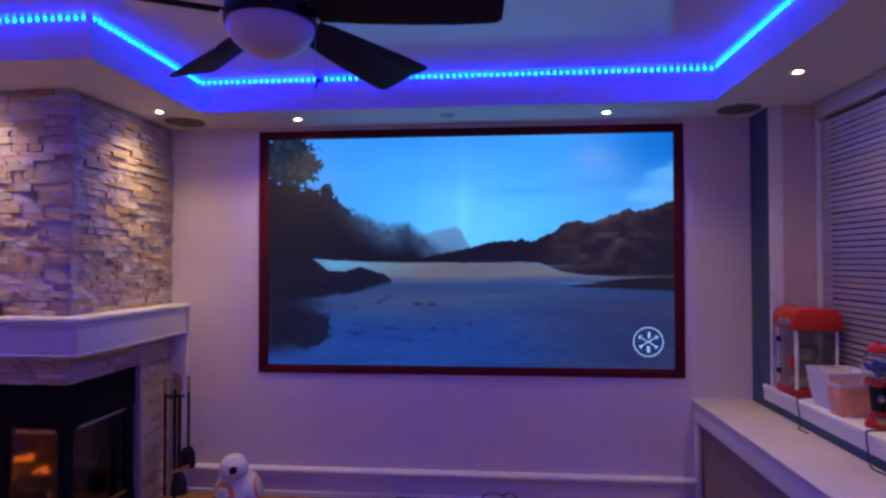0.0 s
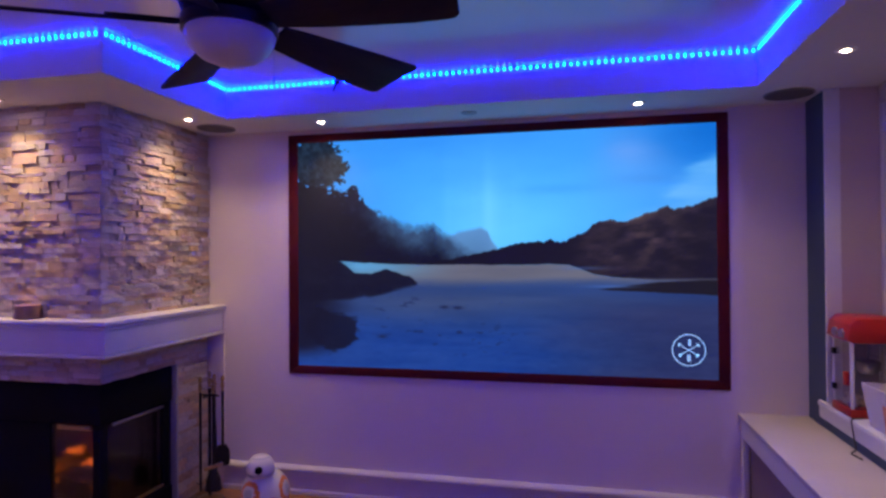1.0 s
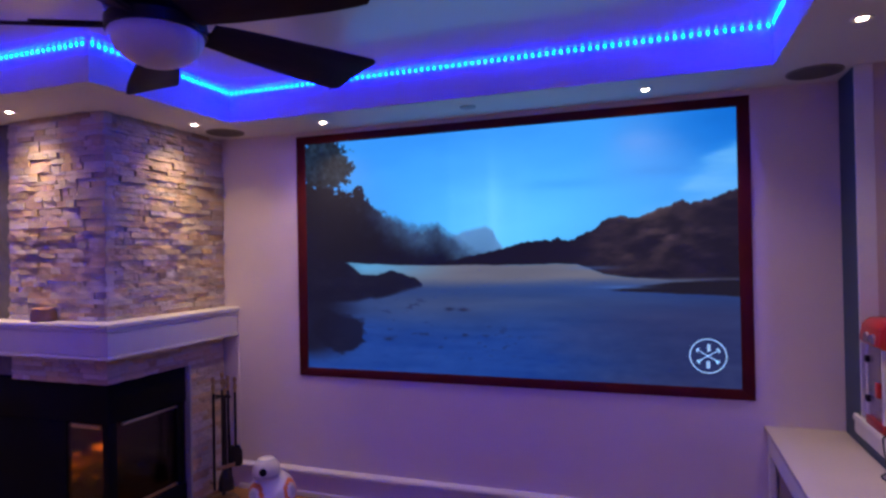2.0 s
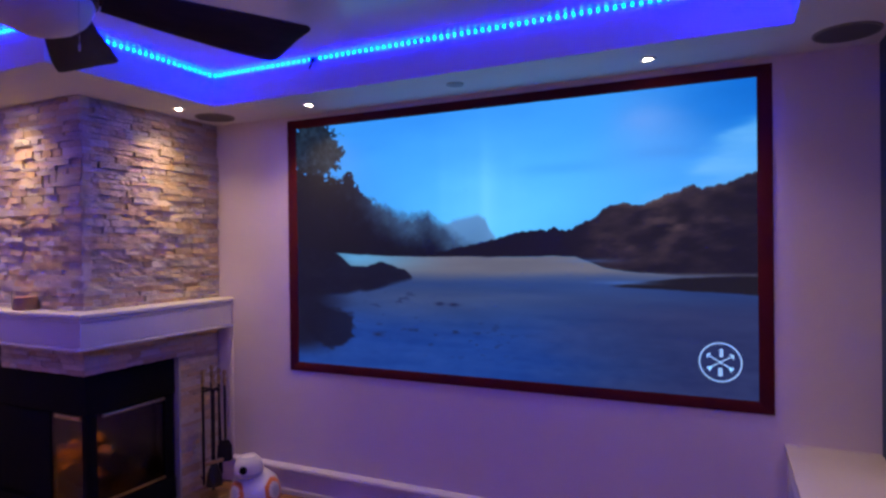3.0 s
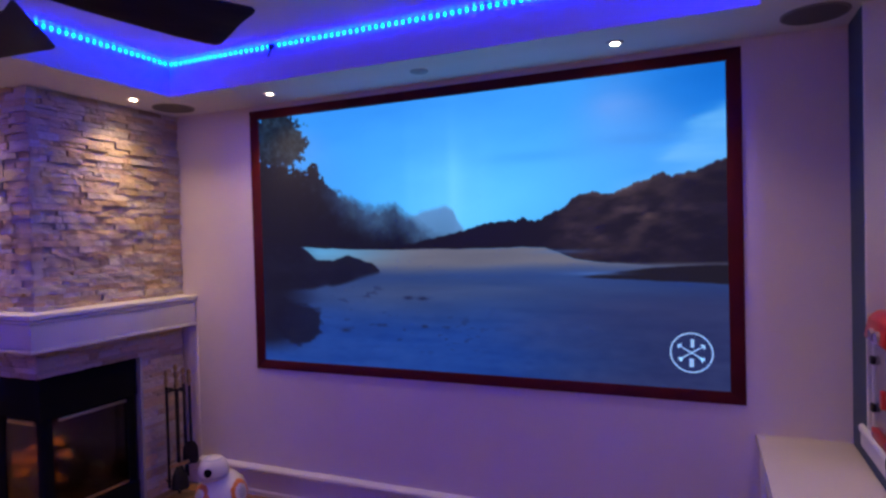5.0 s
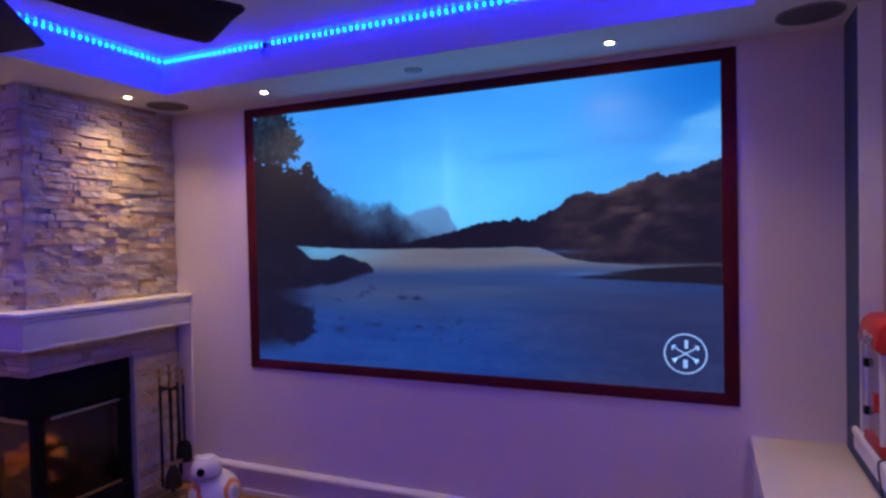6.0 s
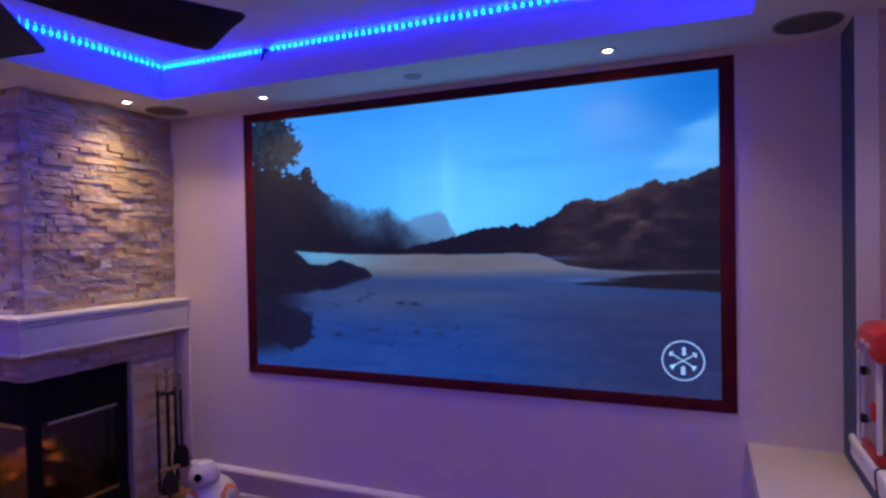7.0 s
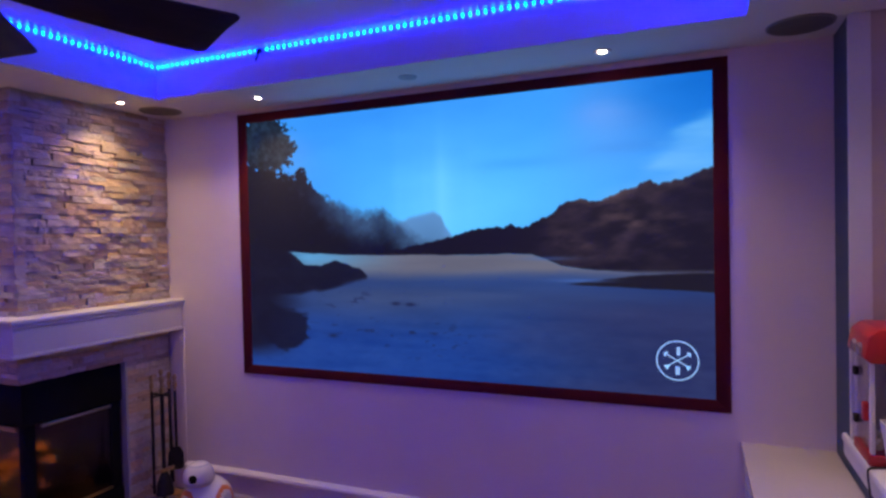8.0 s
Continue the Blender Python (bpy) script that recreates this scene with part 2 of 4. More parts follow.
part("pane", box(B(), BX + 0.055, BX + 0.06, 0.2, JY - 0.01, SILL, SOFFIT), NIGHT, win, "dark pane with night outside")
part("valance", box(B(), BX - 0.030, BX + 0.04, 0.22, JY - 0.05, SOFFIT - 0.085, SOFFIT - 0.004, 0.006), SLAT, win, "blind head rail")
sm = mesh_of("slat", box(B(), -0.0112, 0.0112, 0.0, JY - 0.055 - 0.23, -0.0013, 0.0013), SLAT)
z = SOFFIT - 0.115
while z > SILL + 0.03:
    s = new("slat", sm)
    s.parent = win
    s.matrix_basis = pose(BX + random.uniform(-0.0015, 0.0015), 0.23, z, random.uniform(-0.05, 0.05), 64 + random.uniform(-2, 2), 0)
    z -= 0.0275
# ---- window bench ----
bench = thing("window_bench", (0, 0, FLOOR), "long white topped storage bench against the side wall", "bench")
BZ = 0.580 - FLOOR
part("benchtop", box(B(), 1.139, XR - 0.001, 0.0, W - 0.001, BZ - 0.022, BZ, 0.004), BENCHT, bench, "white painted bench top")
part("fascia", box(B(), 1.150, 1.172, 0.0, W - 0.002, BZ - 0.118, BZ - 0.022, 0.002), TRIM, bench, "white apron board")
part("stile", box(B(), 1.152, 1.180, W - 0.030, W - 0.002, 0, BZ - 0.118, 0.002), TRIM, bench)
part("front_panel", box(B(), 1.190, 1.208, 0.0, W - 0.03, 0.0, BZ - 0.11), BENCHP, bench, "brown panelled front")

# ---- mantel ----
mantel = thing("mantel_shelf", (0, 0, 0), "white painted wrap-around mantel shelf on the stone chimney", "mantel")


def ell(x, y, z0, z1, back=0.02, bev=0.003):
    """A slab that wraps the chimney's corner, its outer edges at x and y."""
    bm = B()
    prism(bm, [(XL + 0.002, y), (x, y), (x, W - 0.001), (CX - back, W - 0.001), (CX - back, CY + back), (XL + 0.002, CY + back)], "z", z0, z1)
    es = [e for e in bm.edges if abs(e.verts[0].co.z - e.verts[1].co.z) < 1e-6]
    bmesh.ops.bevel(bm, geom=es, offset=bev, segments=2, affect="EDGES", profile=0.5)
    return bm


part("shelf", ell(MX, MY, MZ1 - 0.026, MZ1, 0.02, 0.008), MANTELP, mantel)
part("bed_moulding", ell(MX - 0.010, MY + 0.010, MZ1 - 0.044, MZ1 - 0.027, 0.02, 0.006), MANTELP, mantel)
part("fascia", ell(MX - 0.020, MY + 0.020, MZ0 + 0.018, MZ1 - 0.045), MANTELP, mantel)
part("base_moulding", ell(MX - 0.008, MY + 0.008, MZ0, MZ0 + 0.017, 0.02, 0.005), MANTELP, mantel)
part("end_board", box(B(), CX + 0.003, MX - 0.008, W - 0.005, W - 0.0005, FLOOR, MZ0 - 0.001, 0.001), WALL, mantel, "off-white painted end board on the wall")

# ---- chimney and fireplace ----
OZ, OY1 = 0.78, 3.053          # opening: head height, end on the side face
chim = thing("chimney_breast", (0, 0, 0), "grey and tan stacked ledger stone chimney breast", "chimney", kind="structure")
part("core", box(B(), XL, CX - 0.03, CY + 0.03, W, OZ + 0.01, SOFFIT), STONE2, chim)
part("pier_core", box(B(), XL, CX - 0.03, OY1 + 0.012, W, FLOOR, OZ + 0.01), STONE2, chim)

fire = thing("fireplace_insert", (0, 0, FLOOR), "black steel corner fireplace with two glass sides, low fire burning", "fireplace")
GX, GY = CX - 0.045, CY + 0.045       # glass planes
HZ = 0.575 - FLOOR
part("hood", box(B(), -2.85, CX - 0.02, CY + 0.02, OY1, HZ, OZ - FLOOR, 0.004), BLACK, fire)
part("corner_post", box(B(), GX - 0.035, GX + 0.008, GY - 0.008, GY + 0.045, 0, HZ, 0.004), BLACK, fire)
part("side_stile", box(B(), GX - 0.03, GX + 0.010, OY1 - 0.055, OY1 - 0.002, 0, HZ, 0.003), BLACK, fire)
part("front_stile", box(B(), -2.85, -2.215, GY - 0.006, GY + 0.03, 0, HZ, 0.003), BLACK, fire)
part("base", box(B(), -2.85, CX - 0.02, CY + 0.02, OY1, 0, 0.125, 0.004), BLACK, fire)
part("trim_bar", box(B(), GX + 0.004, GX + 0.018, GY + 0.07, OY1 - 0.06, HZ - 0.026, HZ - 0.010, 0.004), CHROME, fire, "polished steel trim bar")
part("trim_bar", box(B(), -2.165, GX - 0.04, GY - 0.018, GY - 0.004, HZ - 0.030, HZ - 0.010, 0.004), BRASS, fire, "brass trim bar")
part("lower_trim", box(B(), GX + 0.004, GX + 0.016, GY + 0.05, OY1 - 0.06, 0.132, 0.146, 0.003), BRASS, fire, "brass lower trim")
part("side_glass", box(B(), GX - 0.004, GX, GY + 0.04, OY1 - 0.05, 0.12, HZ), DARKPANE, fire, "dark tinted side glass", smooth=False)
part("front_glass", box(B(), -2.215, GX - 0.03, GY, GY + 0.004, 0.12, HZ), SMOKE, fire, "smoked front glass", smooth=False)
bm = B()
box(bm, -2.86, GX - 0.05, OY1 + 0.0, OY1 + 0.01, 0.10, HZ + 0.1)
part("back_liner", bm, BRICK, fire, "tan fire brick liner")
part("side_liner", box(B(), -2.86, -2.84, GY + 0.06, OY1, 0.10, HZ + 0.1), BRICK, fire, "tan fire brick liner")
for a, b, r in (((-2.75, 2.92, 0.19), (-2.15, 2.98, 0.18), 0.05), ((-2.70, 2.80, 0.17), (-2.20, 2.74, 0.18), 0.045), ((-2.60, 2.72, 0.25), (-2.38, 3.00, 0.26), 0.04)):
    bm = B()
    pts = [Vector(a).lerp(Vector(b), i / 9) + Vector((0, 0, 0.012 * math.sin(i * 1.7 + r * 90))) for i in range(10)]
    tube(bm, pts, r, 12)
    for v in bm.verts:
        v.co += Vector([noise.noise(v.co * 22 + Vector((k * 7, 0, 0))) for k in range(3)]) * 0.012
    part("log", bm, LOG, fire, "charred log")


def flame(x, y, z, h, r):
    """A ragged lick of fire: a cluster of small stretched tongues."""
    bm = B()
    for _ in range(16):
        a, d = random.uniform(0, 6.28), random.uniform(0, 1.3 * r)
        k = random.uniform(0.14, 0.38) * h
        bmesh.ops.create_icosphere(bm, subdivisions=2, radius=1.0, matrix=pose(x + d * math.cos(a), y + d * math.sin(a), z + random.uniform(0.1, 0.8) * h) @ Matrix.Diagonal((k * 0.36, k * 0.36, k * 0.7, 1)))
    for v in bm.verts:
        v.co += Vector([noise.noise(v.co * 55 + Vector((k * 9, 0, 0))) for k in range(3)]) * 0.014
    part("flame", bm, FLAME, fire, "small orange flame")


for x, y, z, h, r in ((-2.53, 3.0, 0.235, 0.07, 0.030), (-2.46, 2.98, 0.235, 0.09, 0.030), (-2.40, 2.95, 0.23, 0.05, 0.024), (-2.34, 2.94, 0.23, 0.05, 0.018), (-2.62, 2.95, 0.22, 0.045, 0.03), (-2.48, 2.80, 0.14, 0.035, 0.03), (-2.38, 2.78, 0.14, 0.03, 0.02)):
    flame(x, y, z, h, r)
bm = B()
for i in range(26):
    x, y = random.uniform(-2.65, -2.25), random.uniform(2.78, 2.96)
    bmesh.ops.create_icosphere(bm, subdivisions=1, radius=random.uniform(0.006, 0.013), matrix=pose(x, y, 0.135 + random.uniform(0, 0.02)))
tagged(part("ember_bed", bm, EMBER, fire, "glowing embers"), kind="stuff")

fl = bpy.data.lights.new("fire_light", "SPOT")
fl.energy, fl.color, fl.shadow_soft_size, fl.spot_size, fl.spot_blend = 2.4, (1.0, 0.30, 0.04), 0.03, radians(110), 0.8
new("fire_light", fl).matrix_basis = look((-2.36, 2.70, 0.22), (-2.80, 3.05, 0.36))

# ---- fan ----
FX, FY = -0.55, 1.497
fan = thing("ceiling_fan", (FX, FY, CEIL + 0.017), "five-blade dark walnut ceiling fan with an unlit frosted bowl light", "ceiling fan")
part("canopy", lathe(B(), [(0, -0.017), (0.085, -0.017), (0.085, -0.035), (0.06, -0.06), (0.03, -0.075), (0.0, -0.075)], 32), BRONZE, fan)
part("housing", lathe(B(), [(0, -0.07), (0.07, -0.075), (0.125, -0.11), (0.138, -0.15), (0.138, -0.24), (0.125, -0.275), (0.10, -0.29), (0.126, -0.300), (0.126, -0.330), (0, -0.330)], 40), BRONZE, fan, "dark bronze motor housing")
part("bowl", lathe(B(), [(0, -0.328), (0.116, -0.329), (0.119, -0.337), (0.115, -0.353), (0.102, -0.377), (0.077, -0.398), (0.046, -0.411), (0.02, -0.4165), (0, -0.417)], 40), FROST, fan, "frosted white glass bowl")
bm = B()
for k in range(34):
    bmesh.ops.create_icosphere(bm, subdivisions=1, radius=0.0014, matrix=pose(0.118, 0.02, -0.33 - 0.0036 * k))
rod(bm, (0.118, 0.02, -0.452), (0.118, 0.02, -0.468), 0.0026, 8)
part("pull_chain", bm, CHROME, fan, "thin bead pull chain")
bm = B()
outline = [(0.135, 0.028), (0.18, 0.036), (0.26, 0.052), (0.36, 0.067), (0.50, 0.086), (0.585, 0.092), (0.615, 0.092), (0.630, 0.081), (0.641, 0.030),
           (0.654, -0.030), (0.670, -0.072), (0.670, -0.084), (0.657, -0.092), (0.59, -0.090), (0.50, -0.087), (0.36, -0.079), (0.26, -0.074), (0.18, -0.068), (0.135, -0.062)]
prism(bm, outline, "z", -0.004, 0.004)
es = [e for e in bm.edges if abs(e.verts[0].co.z - e.verts[1].co.z) < 1e-6]
bmesh.ops.bevel(bm, geom=es, offset=0.002, segments=2, affect="EDGES", profile=0.5)
blade_me = mesh_of("blade", bm, BLADE, True)
bm = B()
prism(bm, [(0.10, 0.016), (0.19, 0.016), (0.225, 0.038), (0.29, 0.040), (0.30, 0.030), (0.30, -0.030), (0.29, -0.040), (0.225, -0.038), (0.19, -0.016), (0.10, -0.016)], "z", 0.004, 0.012)
arm_me = mesh_of("blade_arm", bm, BRONZE, True)
BLADE_ANGLE = 63.8
for k in range(5):
    m = pose(0, 0, -0.312, 0, 0, BLADE_ANGLE + 72 * k) @ pose(0, 0, 0, -21, 0, 0)
    bl = new("blade", blade_me)
    bl.parent, bl.matrix_basis = fan, m
    ar = new("blade_arm", arm_me)
    ar.parent, ar.matrix_basis = bl, Matrix.Identity(4)

# ---- ceiling fixtures ----
def downlight(x, y, power=1.0, beam=0.0):
    t = thing("downlight", (x, y, SOFFIT), "small white recessed downlight, switched on", "downlight", "ceiling downlights")
    part("trim_ring", lathe(B(), [(0.016, 0.0), (0.034, 0.0), (0.036, -0.003), (0.033, -0.006), (0.022, -0.006), (0.016, -0.002), (0.016, 0.0)], 32), WHITEP, t)
    part("lens", lathe(B(), [(0, -0.0045), (0.0125, -0.004), (0.0155, -0.002), (0.0155, 0.0)], 28), LAMP, t, "glowing lens")
    lamp = bpy.data.lights.new("downlight_lamp", "SPOT")
    lamp.energy, lamp.color = SPOT_W * power, (1.0, 0.70, 0.39)
    lamp.spot_size, lamp.spot_blend, lamp.shadow_soft_size = radians(124), 1.0, 0.022
    lo = new("downlight_lamp", lamp)
    lo.matrix_basis = pose(x, y, SOFFIT - 0.012)
    if beam:
        core = bpy.data.lights.new("accent_beam", "SPOT")
        core.energy, core.color = SPOT_W * beam, (1.0, 0.70, 0.39)
        core.spot_size, core.spot_blend, core.shadow_soft_size = radians(66), 1.0, 0.022
        new("accent_beam", core).matrix_basis = pose(x, y, SOFFIT - 0.013)
    return t


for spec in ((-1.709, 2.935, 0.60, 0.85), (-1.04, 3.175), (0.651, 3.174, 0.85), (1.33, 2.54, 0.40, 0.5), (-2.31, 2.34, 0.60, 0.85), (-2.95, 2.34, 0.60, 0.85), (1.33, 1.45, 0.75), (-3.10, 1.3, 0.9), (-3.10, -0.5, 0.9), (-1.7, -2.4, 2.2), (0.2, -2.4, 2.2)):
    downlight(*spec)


def speaker(x, y):
    t = thing("ceiling_speaker", (x, y, SOFFIT), "round flush ceiling speaker with a dark mesh grille", "speaker", "ceiling speakers")
    part("rim", lathe(B(), [(0.100, 0), (0.108, 0), (0.108, -0.004), (0.105, -0.007), (0.100, -0.006), (0.100, 0)], 40), RIMP, t)
    part("grille", lathe(B(), [(0, -0.0065), (0.05, -0.006), (0.100, -0.005), (0.100, 0)], 40), GRILLE, t, "dark perforated grille")


speaker(-1.70, 3.18)
speaker(1.33, 3.172)
sens = thing("ceiling_sensor", (-0.20, 3.167, SOFFIT), "small grey round cover on the lowered ceiling", "cover plate")
part("plate", lathe(B(), [(0, -0.010), (0.018, -0.010), (0.024, -0.006), (0.040, -0.005), (0.042, 0.0), (0, 0)], 28), GREYP, sens)

# ---- diode strip round the tray ----
strip = thing("led_strip", (0, 0, 0), "strip of glowing blue diodes around the tray ceiling edge", "light strip")
LZ, PITCH = 2.2985, 0.032
chip = mesh_of("diode", box(B(), -0.003, 0.003, -0.0011, 0.0011, -0.007, 0.007), LEDM)
runs = [((TX0, TY1), (TX1, TY1), (0, -1), 1), ((TX0, NY), (TX0, TY1), (1, 0), 1), ((TXL, NY), (TX0, NY), (0, -1), 1), ((TX1, 0.5), (TX1, TY1), (-1, 0), 1),
        ((TX1, TYB), (TX1, 0.5), (-1, 0), 0), ((TXL, TYB), (TXL, NY), (1, 0), 0), ((TXL, TYB), (TX1, TYB), (0, 1), 0)]
rest = B()
for (x0, y0), (x1, y1), (nx, ny), near in runs:
    L = math.hypot(x1 - x0, y1 - y0)
    bm = B()
    e = 0.0015
    box(bm, min(x0, x1) + min(0, nx * e), max(x0, x1) + max(0, nx * e), min(y0, y1) + min(0, ny * e), max(y0, y1) + max(0, ny * e), LZ - 0.005, LZ + 0.005)
    part("tape", bm, WHITEP, strip, smooth=False)
    for i in range(int(L / PITCH)):
        f = (i + 0.5) * PITCH / L
        p = pose(x0 + (x1 - x0) * f + nx * 0.0045, y0 + (y1 - y0) * f + ny * 0.0045, LZ, 0, 0, 90 if nx else 0)
        if near:
            c = new("diode", chip)
            c.parent, c.matrix_basis = strip, p
        else:
            r = bmesh.ops.create_cube(rest, size=0.007)
            bmesh.ops.transform(rest, verts=r["verts"], matrix=p)
tagged(part("diode_row", rest, LEDM, strip, smooth=False), kind="stuff")
bm = B()
box(bm, -0.880, -0.848, TY1 - 0.013, TY1 - 0.001, LZ - 0.013, LZ + 0.006, 0.002)
tube(bm, [(-0.864, TY1 - 0.006, LZ - 0.008), (-0.870, TY1 - 0.012, LZ - 0.026), (-0.882, TY1 - 0.010, LZ - 0.046)], 0.0045, 6)
part("connector", bm, CABLE, strip, "small dark connector with a wire tail")

# ---- projection screen ----
SX0, SX1, SZ0, SZ1 = -1.338, 1.107, 0.690, 2.113
IX0, IX1, IZ0, IZ1 = -1.277, 1.050, 0.741, 2.063
screen = thing("projection_screen", (0, 0, 0), "wide projection screen in a maroon velvet frame showing a lake", "projection screen")


def rail(a, b, c, d):
    """A mitred rail: outer edge a-b, inner edge c-d, as (x, z)."""
    bm = B()
    prism(bm, [a, b, d, c], "y", W - 0.006, W - 0.001)
    es = [e for e in bm.edges if e.verts[0].co.y < W - 0.005 and e.verts[1].co.y < W - 0.005]
    bmesh.ops.bevel(bm, geom=es, offset=0.0015, segments=2, affect="EDGES", profile=0.5)
    part("frame_rail", bm, VELVET, screen, "maroon velvet frame rail")


o = [(SX0, SZ0), (SX1, SZ0), (SX1, SZ1), (SX0, SZ1)]
i_ = [(IX0, IZ0), (IX1, IZ0), (IX1, IZ1), (IX0, IZ1)]
for k in range(4):
    rail(o[k], o[(k + 1) % 4], i_[k], i_[(k + 1) % 4])


def fnoise(x, y, octaves=4, seed=0):
    """Smooth fractal noise over arrays, about -1 to 1."""
    rng = np.random.RandomState(seed)
    total, amp = np.zeros_like(x), 1.0
    for _ in range(octaves):
        g = rng.uniform(-1, 1, (64, 64))
        xi, yi = np.floor(x).astype(int), np.floor(y).astype(int)
        fx, fy = x - xi, y - yi
        fx, fy = fx * fx * (3 - 2 * fx), fy * fy * (3 - 2 * fy)
        a, b = g[xi % 64, yi % 64], g[(xi + 1) % 64, yi % 64]
        c, d = g[xi % 64, (yi + 1) % 64], g[(xi + 1) % 64, (yi + 1) % 64]
        total += amp * ((a * (1 - fx) + b * fx) * (1 - fy) + (c * (1 - fx) + d * fx) * fy)
        x, y, amp = x * 2.03 + 7.1, y * 2.03 + 3.7, amp * 0.5
    return total / 1.6


def step(a, b, v):
    t = np.clip((v - a) / (b - a), 0, 1)
    return t * t * (3 - 2 * t)


NU, NV = 680, 386
uu, vv = np.meshgrid(np.linspace(0, 1, NU), np.linspace(0, 1, NV))   # v runs down


def rgb(r, g, b_):
    return np.array([r, g, b_], float) / 255


def lay(colour, tone, mask):
    """Lays a tone, one colour or a field of them, over the picture."""
    k = np.clip(mask, 0, 1)[..., None]
    return colour * (1 - k) + (tone if isinstance(tone, np.ndarray) else rgb(*tone)) * k


def blob(u, v, a, b_):
    return np.exp(-((uu - u) / a) ** 2 - ((vv - v) / b_) ** 2)


# evening sky: deep blue in the upper corner, pale behind the hills, torn cloud over the ridge
wisp = fnoise(uu * 4, vv * 6, 5, 3)
fine = fnoise(uu * 9 + vv * 2, vv * 22, 4, 4)
col = np.zeros((NV, NU, 3)) + rgb(50, 140, 236)
col = lay(col, (84, 184, 255), 1.05 * blob(0.52, 0.42, 0.34, 0.30) + 0.22 * wisp)
col = lay(col, (12, 100, 198), 0.95 * step(0.74, 1.02, uu + 0.05 * wisp) * step(0.30, 0.02, vv) + 0.10 * wisp * step(0.5, 0.9, uu))
col = lay(col, (92, 148, 232), 0.6 * blob(0.81, 0.085, 0.055, 0.075) * (0.85 + 0.3 * fine))
bank = step(-0.02, 0.07, vv - 0.34 + 1.05 * (uu - 0.8) + 0.07 * wisp + 0.05 * fine) * step(0.77, 0.90, uu)
col = lay(col, (106, 178, 240), 0.72 * bank * (0.8 + 0.4 * fine))
col = lay(col, (42, 126, 220), 0.35 * blob(0.86, 0.21, 0.10, 0.022) + 0.25 * blob(0.66, 0.24, 0.12, 0.02))
shaft = 0.5 + 0.5 * fnoise(uu * 30, uu * 0 + 2.5, 2, 8)
col = lay(col, (120, 208, 255), 0.55 * shaft * blob(0.49, 0.36, 0.10, 0.24) + 0.25 * blob(0.497, 0.33, 0.022, 0.16))
# misty cone with trees in haze before it
rough = fnoise(uu * 30, vv * 8, 5, 5)
mist = np.interp(uu, [0.361, 0.396, 0.416, 0.443, 0.475, 0.491, 0.499, 0.519], [0.455, 0.422, 0.409, 0.397, 0.392, 0.405, 0.441, 0.49]) + 0.010 * rough
m = step(-0.010, 0.014, vv - mist) * step(0.34, 0.40, uu) * step(0.522, 0.512, uu)
col = lay(col, rgb(86, 132, 186) * (1.02 - 1.2 * (vv - mist)).clip(0.3, 1.1)[..., None], 0.95 * m)
left = np.interp(uu, [0.0, 0.043, 0.059, 0.099, 0.123, 0.162, 0.169, 0.192, 0.216, 0.25, 0.278, 0.307, 0.335, 0.356, 0.376, 0.40, 0.45, 0.52],
                 [0.155, 0.168, 0.205, 0.232, 0.222, 0.218, 0.262, 0.292, 0.326, 0.354, 0.385, 0.397, 0.393, 0.386, 0.409, 0.446, 0.50, 0.54])
tuft = 0.034 * fnoise(uu * 40, vv * 24, 5, 11) + 0.030 * fnoise(uu * 120, vv * 70, 3, 45)
left = left + tuft * (0.35 + 0.65 * step(0.26, 0.16, uu))
depth = vv - left
haze = step(0.12, 0.30, uu) * step(0.15, 0.0, depth) * (0.85 + 0.35 * fnoise(uu * 14, vv * 11, 3, 43))
green = np.clip(fnoise(uu * 60, vv * 36, 4, 41), 0, 1)
tone = rgb(14, 14, 30) + 0.085 * green[..., None] * np.array([0.55, 0.9, 1.0]) * step(0.25, 0.0, depth)[..., None] + haze[..., None] * (rgb(70, 108, 156) - rgb(14, 14, 30)) * 0.78
edge = 0.004 + 0.020 * step(0.17, 0.29, uu)
col = lay(col, tone, (0.5 + 0.5 * depth / edge) * step(0.60, 0.585, vv) * step(0.55, 0.48, uu))
# overhanging tree with sky showing through its leaves
crown = blob(0.030, 0.045, 0.055, 0.11) + blob(0.090, 0.120, 0.048, 0.080) + 0.6 * blob(0.012, 0.13, 0.03, 0.07)
ragged = crown + 0.42 * fnoise(uu * 48, vv * 28, 4, 21) + 0.30 * fnoise(uu * 150, vv * 86, 2, 53)
leaf = np.clip(0.4 + fnoise(uu * 110, vv * 64, 3, 51), 0, 1)
col = lay(col, rgb(13, 19, 30) + leaf[..., None] * rgb(18, 26, 30), 0.94 * step(0.44, 0.56, ragged) * step(0.06, 0.22, crown))
twig = fnoise(uu * 120 + vv * 60, vv * 80, 3, 57)
col = lay(col, (24, 32, 46), 0.8 * step(0.28, 0.5, twig) * blob(0.075, 0.215, 0.05, 0.035))
# far headland rising into the crag
far = np.interp(uu, [0.34, 0.427, 0.466, 0.523, 0.572, 0.615, 0.621, 0.64, 0.65, 0.673, 0.679, 0.72, 0.736, 0.773, 0.788, 0.809, 0.839, 0.868, 0.896, 0.902, 0.934, 0.97, 0.984, 1.0],
                [0.545, 0.516, 0.502, 0.479, 0.457, 0.455, 0.463, 0.445, 0.455, 0.461, 0.45, 0.414, 0.389, 0.366, 0.379, 0.378, 0.359, 0.341, 0.322, 0.333, 0.328, 0.31, 0.299, 0.29])
far = far + 0.007 * fnoise(uu * 80, uu * 3, 4, 13) + 0.004 * fnoise(uu * 260, uu * 9, 2, 14)
